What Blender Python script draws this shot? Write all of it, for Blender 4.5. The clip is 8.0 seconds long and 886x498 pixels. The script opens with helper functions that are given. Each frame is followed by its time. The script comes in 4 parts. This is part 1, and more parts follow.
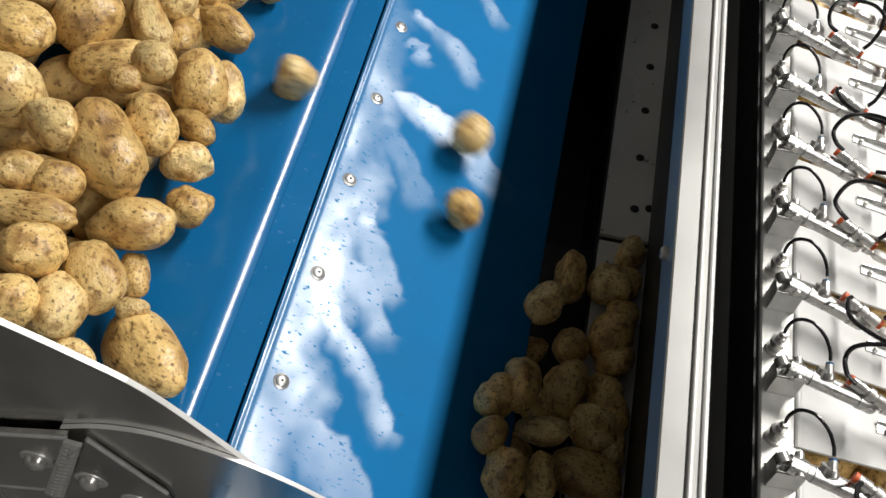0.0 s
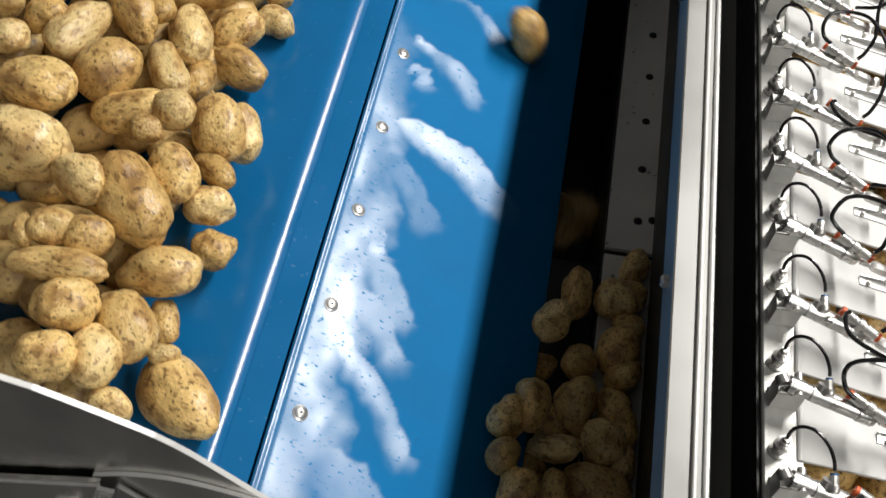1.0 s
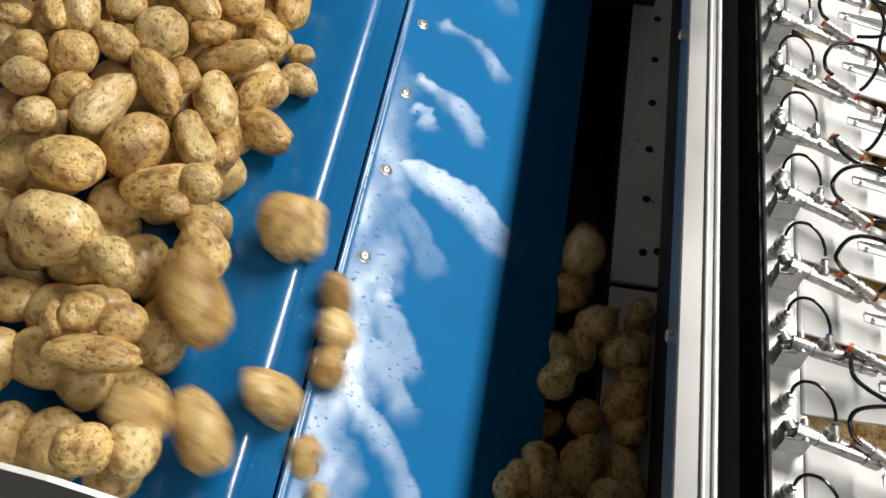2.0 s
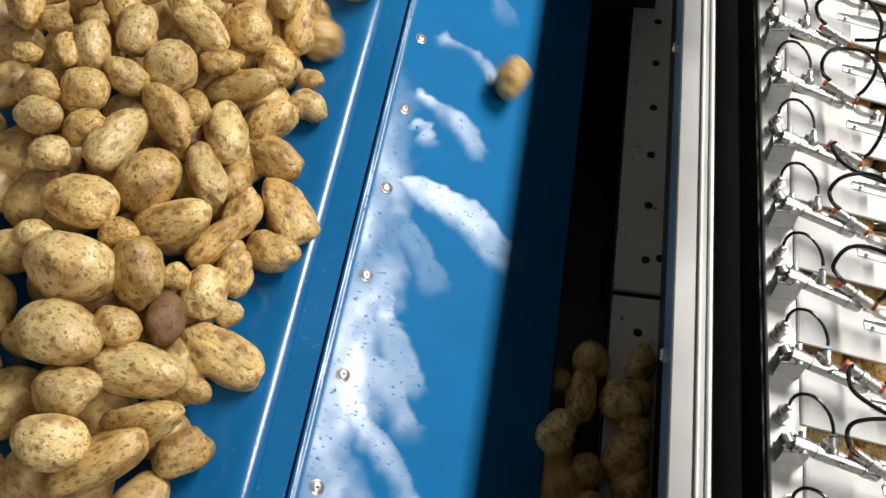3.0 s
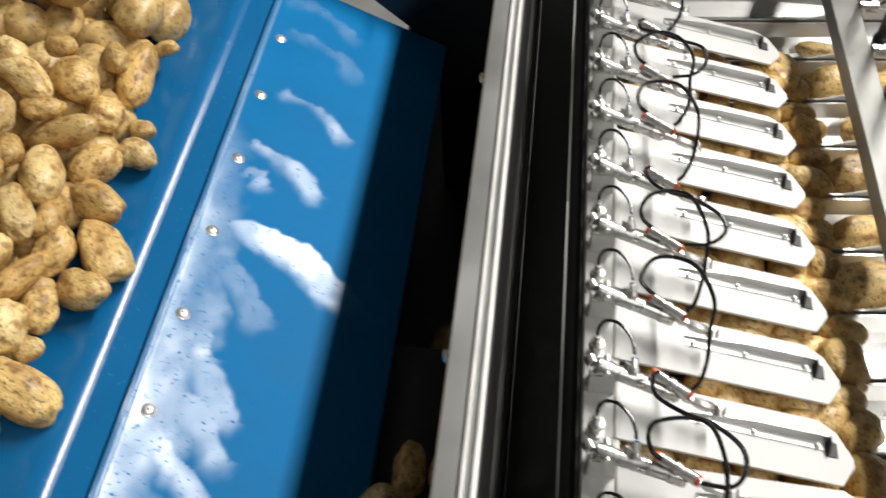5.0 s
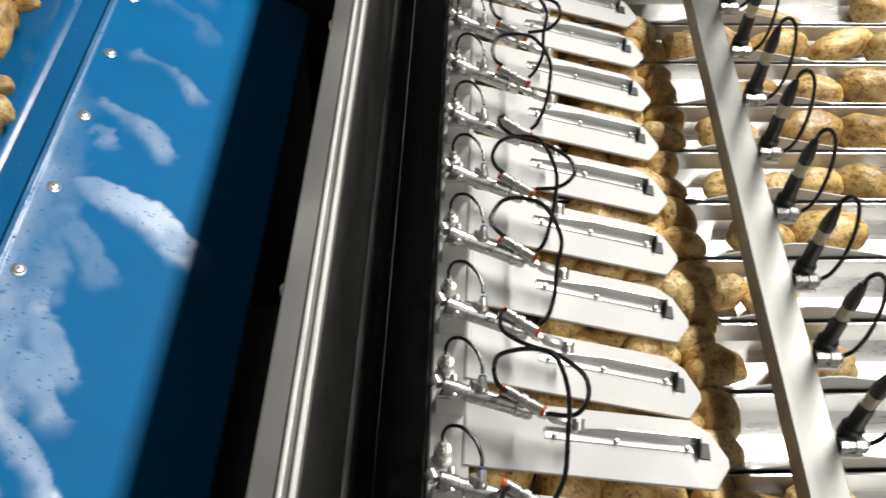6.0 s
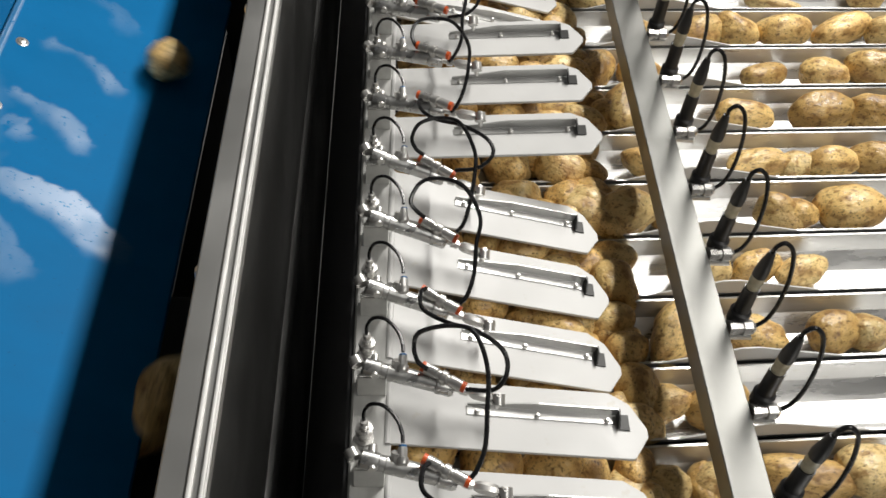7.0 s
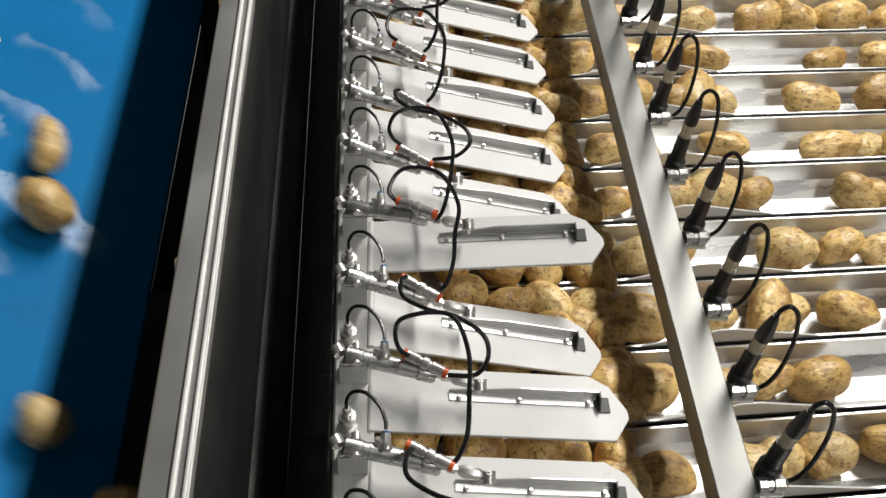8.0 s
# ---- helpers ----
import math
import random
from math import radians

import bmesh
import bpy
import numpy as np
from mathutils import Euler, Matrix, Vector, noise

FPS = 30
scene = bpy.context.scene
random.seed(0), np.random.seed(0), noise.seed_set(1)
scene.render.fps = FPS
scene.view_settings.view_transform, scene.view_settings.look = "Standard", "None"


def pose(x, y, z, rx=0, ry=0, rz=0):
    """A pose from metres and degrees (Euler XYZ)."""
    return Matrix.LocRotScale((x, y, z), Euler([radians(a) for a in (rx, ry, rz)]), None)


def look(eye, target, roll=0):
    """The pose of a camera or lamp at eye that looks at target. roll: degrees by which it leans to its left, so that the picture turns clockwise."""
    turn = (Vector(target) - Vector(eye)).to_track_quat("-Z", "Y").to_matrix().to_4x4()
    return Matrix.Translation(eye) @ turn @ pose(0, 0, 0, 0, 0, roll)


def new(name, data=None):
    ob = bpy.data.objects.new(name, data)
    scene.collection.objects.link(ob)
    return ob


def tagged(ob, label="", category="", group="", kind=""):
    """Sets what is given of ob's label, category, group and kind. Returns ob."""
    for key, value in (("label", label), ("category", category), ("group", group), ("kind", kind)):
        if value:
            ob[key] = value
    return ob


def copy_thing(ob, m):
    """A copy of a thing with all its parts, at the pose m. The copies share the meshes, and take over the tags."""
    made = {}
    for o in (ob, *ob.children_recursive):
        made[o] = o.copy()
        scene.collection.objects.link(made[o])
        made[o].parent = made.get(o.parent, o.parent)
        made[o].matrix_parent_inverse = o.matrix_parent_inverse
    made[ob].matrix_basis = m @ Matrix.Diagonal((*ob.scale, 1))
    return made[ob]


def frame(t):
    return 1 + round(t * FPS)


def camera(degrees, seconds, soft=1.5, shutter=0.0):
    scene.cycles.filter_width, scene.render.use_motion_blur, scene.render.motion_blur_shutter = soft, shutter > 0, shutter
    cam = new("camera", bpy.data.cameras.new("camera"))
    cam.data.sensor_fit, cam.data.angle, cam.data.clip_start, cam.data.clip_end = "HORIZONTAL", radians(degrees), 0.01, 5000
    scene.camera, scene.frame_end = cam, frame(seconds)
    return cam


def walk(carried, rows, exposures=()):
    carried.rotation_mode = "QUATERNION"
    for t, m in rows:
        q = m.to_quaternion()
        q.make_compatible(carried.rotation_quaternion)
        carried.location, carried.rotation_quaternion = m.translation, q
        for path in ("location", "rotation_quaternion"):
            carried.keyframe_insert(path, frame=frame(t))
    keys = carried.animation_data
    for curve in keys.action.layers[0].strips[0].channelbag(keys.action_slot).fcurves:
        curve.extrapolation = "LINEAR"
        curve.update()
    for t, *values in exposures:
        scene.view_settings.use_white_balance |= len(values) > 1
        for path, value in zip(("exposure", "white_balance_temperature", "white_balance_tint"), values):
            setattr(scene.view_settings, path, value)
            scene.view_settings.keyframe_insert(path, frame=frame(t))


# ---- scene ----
cam = camera(50.0, 8.0, shutter=0.5)
PATH = [
    (0, (-0.281, -1.144, 0.827), (-0.43, -0.005, -0.811), 5.0),
    (0.5, (-0.283, -1.15, 0.845), (-0.436, -0.011, -0.791), 3.9),
    (1, (-0.283, -1.121, 0.882), (-0.45, -0.017, -0.778), 2.0),
    (1.5, (-0.284, -1.079, 0.917), (-0.465, -0.012, -0.765), 0.2),
    (1.7, (-0.293, -1.074, 0.919), (-0.465, 0.004, -0.757), 0.6),
    (2.8, (-0.273, -1.046, 0.956), (-0.49, 0.006, -0.731), -2.9),
    (3, (-0.269, -1.039, 0.958), (-0.488, 0.004, -0.735), -3.4),
    (3.5, (-0.24, -1.026, 0.956), (-0.478, 0.031, -0.725), -4.3),
    (4, (-0.218, -1.03, 0.945), (-0.437, 0.095, -0.694), -2.9),
    (4.5, (-0.166, -1.064, 0.916), (-0.369, 0.162, -0.651), -2.2),
    (5, (-0.074, -1.11, 0.873), (-0.267, 0.169, -0.652), -2.9),
    (5.2, (-0.043, -1.121, 0.85), (-0.22, 0.166, -0.67), -2.8),
    (6.3, (-0.001, -1.158, 0.811), (0.054, 0.156, -0.695), 4.0),
    (6.5, (0.009, -1.16, 0.809), (0.08, 0.153, -0.698), 4.2),
    (7, (0.016, -1.169, 0.803), (0.139, 0.143, -0.702), 5.2),
    (7.5, (0.016, -1.176, 0.798), (0.175, 0.132, -0.707), 5.8),
    (8, (0.015, -1.179, 0.802), (0.183, 0.124, -0.706), 5.6),
]
walk(cam, [(t, look(e, a, r)) for t, e, a, r in PATH],
     exposures=[(0.0, 0.28), (3.0, 0.24), (3.5, 0.14), (4.5, 0.16), (5.0, 0.30), (5.4, 0.22), (6.4, 0.02), (7.0, -0.03), (8.0, -0.05)])

# ---- world, lamps, exposure ----
world = bpy.data.worlds.new("hall_air")
scene.world = world
world.use_nodes = True
world.node_tree.nodes["Background"].inputs[0].default_value = (0.9, 0.95, 1.0, 1)
world.node_tree.nodes["Background"].inputs[1].default_value = 0.05


def area_lamp(name, place, target, sx, sy, watts, colour=(1.0, 0.97, 0.92)):
    data = bpy.data.lights.new(name, "AREA")
    data.shape, data.size, data.size_y, data.energy, data.color = "RECTANGLE", sx, sy, watts, colour
    ob = new(name, data)
    ob.matrix_world = pose(*place, 0, math.degrees(math.atan2(place[0] - target[0], place[2] - target[2])), 0)
    return ob


LAMP_X, LAMP_Z = 1.62, 2.6
# the second entry is an unseen fill, added behind the camera to soften shadows
LAMP_ROW = [(1.6, 2.8, 184), (-2.2, 2.6, 42)]
for lamp_y, lamp_long, watts in LAMP_ROW:
    area_lamp("lamp_row_light", (LAMP_X, lamp_y, LAMP_Z), (LAMP_X - 0.9, lamp_y, 0.0), 0.25, lamp_long, watts)
# weak fill from the left, added to brighten walls and side board
area_lamp("lamp_side_light", (-4.2, -2.6, 2.3), (-0.7, -2.6, 0.0), 0.35, 2.6, 2.5)


# ---- materials ----
def mat(name, colour, rough=0.5, metal=0.0, vary=0.15, scale=20.0, bump=0.0, bump_scale=60.0, fine=0.0, stretch=(1, 1, 1),
        spots=None, coat=0.0, ior=1.5, per_object=0.0, rough_vary=0.1, scuff=None, glare=None):
    m = bpy.data.materials.new(name)
    m.use_nodes = True
    nt = m.node_tree
    b = nt.nodes["Principled BSDF"]
    n, l = nt.nodes.new, nt.links.new
    b.inputs["Metallic"].default_value = metal
    b.inputs["IOR"].default_value = ior
    b.inputs["Coat Weight"].default_value = coat
    co = n("ShaderNodeTexCoord")
    mp = n("ShaderNodeMapping")
    mp.inputs["Scale"].default_value = stretch
    l(co.outputs["Object"], mp.inputs[0])
    big = n("ShaderNodeTexNoise")
    big.inputs["Scale"].default_value, big.inputs["Detail"].default_value = scale, 6
    l(mp.outputs[0], big.inputs[0])
    ramp = n("ShaderNodeMapRange")
    ramp.inputs[1].default_value, ramp.inputs[2].default_value = 0.3, 0.7
    ramp.inputs[3].default_value, ramp.inputs[4].default_value = 1 - vary, 1 + vary
    l(big.outputs[0], ramp.inputs[0])
    value = ramp.outputs[0]
    if per_object:
        info = n("ShaderNodeObjectInfo")
        r2 = n("ShaderNodeMapRange")
        r2.inputs[3].default_value, r2.inputs[4].default_value = 1 - per_object, 1 + per_object
        l(info.outputs["Random"], r2.inputs[0])
        mul = n("ShaderNodeMath")
        mul.operation = "MULTIPLY"
        l(value, mul.inputs[0]), l(r2.outputs[0], mul.inputs[1])
        value = mul.outputs[0]
    mix = n("ShaderNodeVectorMath")
    mix.operation = "SCALE"
    mix.inputs[0].default_value = colour
    l(value, mix.inputs["Scale"])
    out = mix.outputs[0]
    if spots:
        for s_scale, low, high, s_colour, s_amount in spots:
            sp = n("ShaderNodeTexNoise")
            sp.inputs["Scale"].default_value, sp.inputs["Detail"].default_value = s_scale, 4
            l(mp.outputs[0], sp.inputs[0])
            sr = n("ShaderNodeMapRange")
            sr.inputs[1].default_value, sr.inputs[2].default_value, sr.inputs[4].default_value = low, high, s_amount
            l(sp.outputs[0], sr.inputs[0])
            mc = n("ShaderNodeMix")
            mc.data_type = "RGBA"
            l(sr.outputs[0], mc.inputs[0]), l(out, mc.inputs[6])
            mc.inputs[7].default_value = (*s_colour, 1)
            out = mc.outputs[2]
    l(out, b.inputs["Base Color"])
    rr = n("ShaderNodeMapRange")
    rr.inputs[1].default_value, rr.inputs[2].default_value = 0.3, 0.7
    rr.inputs[3].default_value, rr.inputs[4].default_value = max(rough - rough_vary, 0.02), rough + rough_vary
    l(big.outputs[0], rr.inputs[0])
    rough_out = rr.outputs[0]
    if scuff:
        for s_scale, low, high, s_rough in scuff:
            sc = n("ShaderNodeTexNoise")
            sc.inputs["Scale"].default_value, sc.inputs["Detail"].default_value = s_scale, 5
            l(mp.outputs[0], sc.inputs[0])
            sm = n("ShaderNodeMapRange")
            sm.inputs[1].default_value, sm.inputs[2].default_value, sm.inputs[4].default_value = low, high, s_rough
            l(sc.outputs[0], sm.inputs[0])
            mx = n("ShaderNodeMath")
            mx.operation = "MAXIMUM"
            l(rough_out, mx.inputs[0]), l(sm.outputs[0], mx.inputs[1])
            rough_out = mx.outputs[0]
    if glare:
        # lamp glare put into gloss and a pale tint: spread from the mesh, broken by grit
        glare_rough, glare_colour, glare_tint, dull = glare
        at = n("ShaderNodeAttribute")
        at.attribute_name = "glare"
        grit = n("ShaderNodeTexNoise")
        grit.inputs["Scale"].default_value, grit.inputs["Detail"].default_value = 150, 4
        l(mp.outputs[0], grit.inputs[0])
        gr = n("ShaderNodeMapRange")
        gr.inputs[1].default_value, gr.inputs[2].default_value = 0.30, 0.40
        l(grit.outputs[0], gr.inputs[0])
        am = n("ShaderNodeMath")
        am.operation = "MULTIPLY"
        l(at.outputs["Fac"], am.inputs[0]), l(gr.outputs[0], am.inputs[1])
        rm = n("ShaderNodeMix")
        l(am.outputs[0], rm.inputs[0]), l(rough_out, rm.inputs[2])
        rm.inputs[3].default_value = glare_rough
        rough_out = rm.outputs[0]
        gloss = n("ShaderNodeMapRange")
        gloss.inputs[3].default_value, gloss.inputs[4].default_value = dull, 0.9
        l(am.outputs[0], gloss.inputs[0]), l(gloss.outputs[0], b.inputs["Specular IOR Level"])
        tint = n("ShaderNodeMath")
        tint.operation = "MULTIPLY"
        tint.inputs[1].default_value = glare_tint
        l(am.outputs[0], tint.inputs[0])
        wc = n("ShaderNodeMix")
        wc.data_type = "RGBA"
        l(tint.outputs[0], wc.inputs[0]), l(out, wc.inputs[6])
        wc.inputs[7].default_value = (*glare_colour, 1)
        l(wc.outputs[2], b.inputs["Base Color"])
    l(rough_out, b.inputs["Roughness"])
    if bump:
        tex = n("ShaderNodeTexNoise")
        tex.inputs["Scale"].default_value, tex.inputs["Detail"].default_value = bump_scale, 5
        l(mp.outputs[0], tex.inputs[0])
        bp = n("ShaderNodeBump")
        bp.inputs["Strength"].default_value, bp.inputs["Distance"].default_value = bump, 0.002
        l(tex.outputs[0], bp.inputs["Height"]), l(bp.outputs[0], b.inputs["Normal"])
    return m


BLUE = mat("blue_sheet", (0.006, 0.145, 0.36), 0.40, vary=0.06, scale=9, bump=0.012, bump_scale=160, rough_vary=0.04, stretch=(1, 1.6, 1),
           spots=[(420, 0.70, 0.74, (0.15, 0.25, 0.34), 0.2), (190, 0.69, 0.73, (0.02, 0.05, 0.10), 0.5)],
           ior=1.58, glare=(0.29, (0.24, 0.36, 0.48), 0.10, 0.02))
BELT = mat("blue_belt", (0.005, 0.12, 0.31), 0.19, vary=0.08, scale=6, bump=0.04, bump_scale=90, rough_vary=0.06,
           scuff=[(120, 0.64, 0.70, 0.45), (14, 0.55, 0.75, 0.35)])
STEEL = mat("brushed_steel", (0.60, 0.60, 0.58), 0.42, 0.55, vary=0.1, scale=14, bump=0.06, bump_scale=90, stretch=(6, 1, 6))
LANE = mat("lane_steel", (0.56, 0.56, 0.55), 0.32, 0.72, vary=0.08, scale=10, bump=0.04, bump_scale=60, stretch=(1, 6, 6),
           spots=[(30, 0.6, 0.75, (0.4, 0.37, 0.31), 0.5)])
DARK_STEEL = mat("dark_steel", (0.20, 0.20, 0.19), 0.42, 0.9, vary=0.18, scale=7, bump=0.04, bump_scale=50)
# near-white; on the rail ribs this colour stands in for the lamp's glint
EDGE = mat("bright_edge", (0.80, 0.80, 0.78), 0.42, 0.35, vary=0.05)
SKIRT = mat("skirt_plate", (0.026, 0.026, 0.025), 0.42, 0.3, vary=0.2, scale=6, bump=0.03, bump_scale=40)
RAIL = mat("rail_steel", (0.40, 0.40, 0.39), 0.42, 0.85, vary=0.05, scale=6, bump=0.02, bump_scale=60)
BEAM = mat("beam_steel", (0.27, 0.27, 0.258), 0.38, 1.0, vary=0.06, scale=8, bump=0.02, bump_scale=60)
STEEL_DULL = mat("dull_steel", (0.30, 0.30, 0.29), 0.45, 0.8, vary=0.15, scale=20, bump=0.04, bump_scale=60)
STRIP = mat("strip_steel", (0.50, 0.50, 0.49), 0.38, 0.7, vary=0.08, scale=30)
PLATE_STEEL = mat("plate_steel", (0.62, 0.61, 0.58), 0.20, 1.0, vary=0.2, scale=9, bump=0.9, bump_scale=11, stretch=(1.6, 1, 0.5))
CHROME = mat("bright_nickel", (0.62, 0.61, 0.59), 0.33, 0.85, vary=0.06, scale=60)
ALU = mat("aluminium", (0.55, 0.55, 0.54), 0.30, 1.0, vary=0.08, scale=80)
WHITE = mat("white_plastic", (0.57, 0.57, 0.56), 0.46, vary=0.04, scale=10, bump=0.04, bump_scale=140,
            spots=[(55, 0.66, 0.74, (0.45, 0.40, 0.30), 0.3)])
PANEL = mat("grey_panel", (0.76, 0.76, 0.74), 0.5, vary=0.1, scale=8, bump=0.05, spots=[(60, 0.66, 0.72, (0.12, 0.11, 0.1), 0.8)])
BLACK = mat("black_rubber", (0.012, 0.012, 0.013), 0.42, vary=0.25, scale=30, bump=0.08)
HOSE = mat("black_hose", (0.008, 0.008, 0.009), 0.25, vary=0.15, scale=60)
ORANGE = mat("orange_collar", (0.62, 0.10, 0.02), 0.4, vary=0.1)
BLUE_RING = mat("blue_collar", (0.02, 0.12, 0.3), 0.4, vary=0.1)
CLEAR = mat("clear_window", (0.55, 0.50, 0.36), 0.2, vary=0.2, scale=80)
CONCRETE = mat("concrete", (0.24, 0.24, 0.235), 0.7, vary=0.2, scale=3, bump=0.1)
WALLP = mat("wall_paint", (0.46, 0.46, 0.46), 0.6, vary=0.1, scale=2, bump=0.05)
DARK_ROOF = mat("roof_sheet", (0.44, 0.44, 0.44), 0.6, vary=0.1, scale=3)
def skin(name, colour, patch, dirt, dark):
    """Washed potato skin: broad brown patches, netted dirt, small dark specks."""
    return mat(name, colour, 0.35, vary=0.20, scale=1.3, bump=0.9, bump_scale=5, per_object=0.2, rough_vary=0.1,
               spots=[(0.8, 0.45, 0.64, patch, 0.75), (1.9, 0.52, 0.64, dirt, 0.65), (4.2, 0.56, 0.66, dirt, 0.8), (7.5, 0.60, 0.66, dark, 0.7), (13.0, 0.63, 0.67, dark, 0.75), (22.0, 0.65, 0.69, dark, 0.5)])


TATER = [skin("potato_skin", (0.78, 0.55, 0.22), (0.43, 0.235, 0.07), (0.29, 0.155, 0.05), (0.085, 0.04, 0.015)),
         skin("potato_skin_pale", (0.83, 0.63, 0.29), (0.52, 0.315, 0.11), (0.34, 0.19, 0.065), (0.10, 0.05, 0.02)),
         skin("potato_skin_dusty", (0.70, 0.465, 0.17), (0.34, 0.18, 0.05), (0.22, 0.115, 0.038), (0.07, 0.035, 0.014))]
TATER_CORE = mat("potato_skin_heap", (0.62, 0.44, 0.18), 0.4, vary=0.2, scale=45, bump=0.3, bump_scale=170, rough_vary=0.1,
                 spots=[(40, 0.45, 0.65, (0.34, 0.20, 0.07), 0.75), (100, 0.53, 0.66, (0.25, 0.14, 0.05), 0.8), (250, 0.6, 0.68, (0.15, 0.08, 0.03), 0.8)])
TATER_DARK = mat("potato_skin_brown", (0.20, 0.105, 0.045), 0.55, vary=0.25, scale=2, bump=0.5, bump_scale=9,
                 spots=[(5.0, 0.55, 0.68, (0.06, 0.03, 0.015), 0.8)])


# ---- mesh helpers ----
def mesh_of(bm, name, material, smooth=True, angle=35):
    me = bpy.data.meshes.new(name)
    bmesh.ops.recalc_face_normals(bm, faces=bm.faces)
    bm.to_mesh(me)
    bm.free()
    me.materials.append(material)
    if smooth:
        for p in me.polygons:
            p.use_smooth = True
        me.set_sharp_from_angle(angle=radians(angle))
    return me


def part(name, bm, material, parent=None, label="", smooth=True):
    ob = new(name, mesh_of(bm, name, material, smooth))
    if parent:
        ob.parent = parent
    if label:
        ob["label"] = label
    return ob


def empty(name, m=None):
    ob = new(name)
    ob.empty_display_size = 0.02
    if m is not None:
        ob.matrix_basis = m
    return ob


def box(bm, x0, x1, y0, y1, z0, z1, bevel=0.0):
    vs = [bm.verts.new((x, y, z)) for z in (z0, z1) for y in (y0, y1) for x in (x0, x1)]
    fs = [(0, 1, 3, 2), (4, 6, 7, 5), (0, 4, 5, 1), (2, 3, 7, 6), (0, 2, 6, 4), (1, 5, 7, 3)]
    faces = [bm.faces.new([vs[i] for i in f]) for f in fs]
    if bevel:
        es = list({e for f in faces for e in f.edges})
        bmesh.ops.bevel(bm, geom=es, offset=bevel, segments=2, affect="EDGES", profile=0.5)
    return bm


def rod(bm, a, b, r0, r1=None, seg=14, caps=True):
    """A round bar or cone from a to b."""
    a, b = Vector(a), Vector(b)
    r1 = r0 if r1 is None else r1
    q = (b - a).to_track_quat("Z", "Y")
    rings = []
    for c, r in ((a, r0), (b, r1)):
        rings.append([bm.verts.new(c + q @ Vector((r * math.cos(2 * math.pi * i / seg), r * math.sin(2 * math.pi * i / seg), 0))) for i in range(seg)])
    for i in range(seg):
        j = (i + 1) % seg
        bm.faces.new((rings[0][i], rings[0][j], rings[1][j], rings[1][i]))
    if caps:
        bm.faces.new(rings[0][::-1]), bm.faces.new(rings[1])
    return bm


def turned(bm, a, b, profile, seg=16):
    """A lathe-turned bar along a to b: profile rows (share of the length, radius)."""
    a, b = Vector(a), Vector(b)
    q = (b - a).to_track_quat("Z", "Y")
    rings = []
    for s, r in profile:
        c = a.lerp(b, s)
        rings.append([bm.verts.new(c + q @ Vector((r * math.cos(2 * math.pi * i / seg), r * math.sin(2 * math.pi * i / seg), 0))) for i in range(seg)])
    for k in range(len(rings) - 1):
        for i in range(seg):
            j = (i + 1) % seg
            bm.faces.new((rings[k][i], rings[k][j], rings[k + 1][j], rings[k + 1][i]))
    bm.faces.new(rings[0][::-1]), bm.faces.new(rings[-1])
    return bm


def smooth_line(pts, steps=8):
    pts = [Vector(p) for p in pts]
    pts = [2 * pts[0] - pts[1]] + pts + [2 * pts[-1] - pts[-2]]
    out = []
    for i in range(1, len(pts) - 2):
        p0, p1, p2, p3 = pts[i - 1:i + 3]
        for k in range(steps):
            t = k / steps
            out.append(0.5 * ((2 * p1) + (p2 - p0) * t + (2 * p0 - 5 * p1 + 4 * p2 - p3) * t * t + (3 * p1 - p0 - 3 * p2 + p3) * t ** 3))
    out.append(pts[-2])
    return out


def tube(bm, pts, r, seg=8, steps=8):
    line = smooth_line(pts, steps)
    ring_last, up = None, Vector((0, 0, 1))
    first = None
    for i, p in enumerate(line):
        d = (line[min(i + 1, len(line) - 1)] - line[max(i - 1, 0)]).normalized()
        side = d.cross(up)
        if side.length < 1e-3:
            side = d.cross(Vector((1, 0, 0)))
        side.normalize()
        up = side.cross(d).normalized()
        ring = [bm.verts.new(p + r * (math.cos(2 * math.pi * k / seg) * side + math.sin(2 * math.pi * k / seg) * up)) for k in range(seg)]
        if ring_last:
            for k in range(seg):
                j = (k + 1) % seg
                bm.faces.new((ring_last[k], ring_last[j], ring[j], ring[k]))
        else:
            first = ring
        ring_last = ring
    bm.faces.new(first[::-1]), bm.faces.new(ring_last)
    return bm


def prism(bm, outline, axis, a, b):
    """A closed outline (pairs) pushed along an axis from a to b. axis y: pairs are x, z; axis z: x, y."""
    def at(p, v):
        return (p[0], v, p[1]) if axis == "y" else (p[0], p[1], v) if axis == "z" else (v, p[0], p[1])
    lo = [bm.verts.new(at(p, a)) for p in outline]
    hi = [bm.verts.new(at(p, b)) for p in outline]
    n = len(outline)
    for i in range(n):
        j = (i + 1) % n
        bm.faces.new((lo[i], lo[j], hi[j], hi[i]))
    bm.faces.new(lo[::-1]), bm.faces.new(hi)
    return bm


def sheet_profile(points, t):
    """Closed outline of a bent sheet of thickness t from its upper line (x, z)."""
    lower = []
    for i, p in enumerate(points):
        a, b = points[max(i - 1, 0)], points[min(i + 1, len(points) - 1)]
        d = Vector((b[0] - a[0], b[1] - a[1])).normalized()
        lower.append((p[0] + d.y * t, p[1] - d.x * t))
    return list(points) + lower[::-1]


B = bmesh.new


# ---- hall ----
def slab(name, x0, x1, y0, y1, z0, z1, material, label):
    ob = part(name, box(B(), x0, x1, y0, y1, z0, z1), material, None, label, smooth=False)
    return tagged(ob, kind="structure")


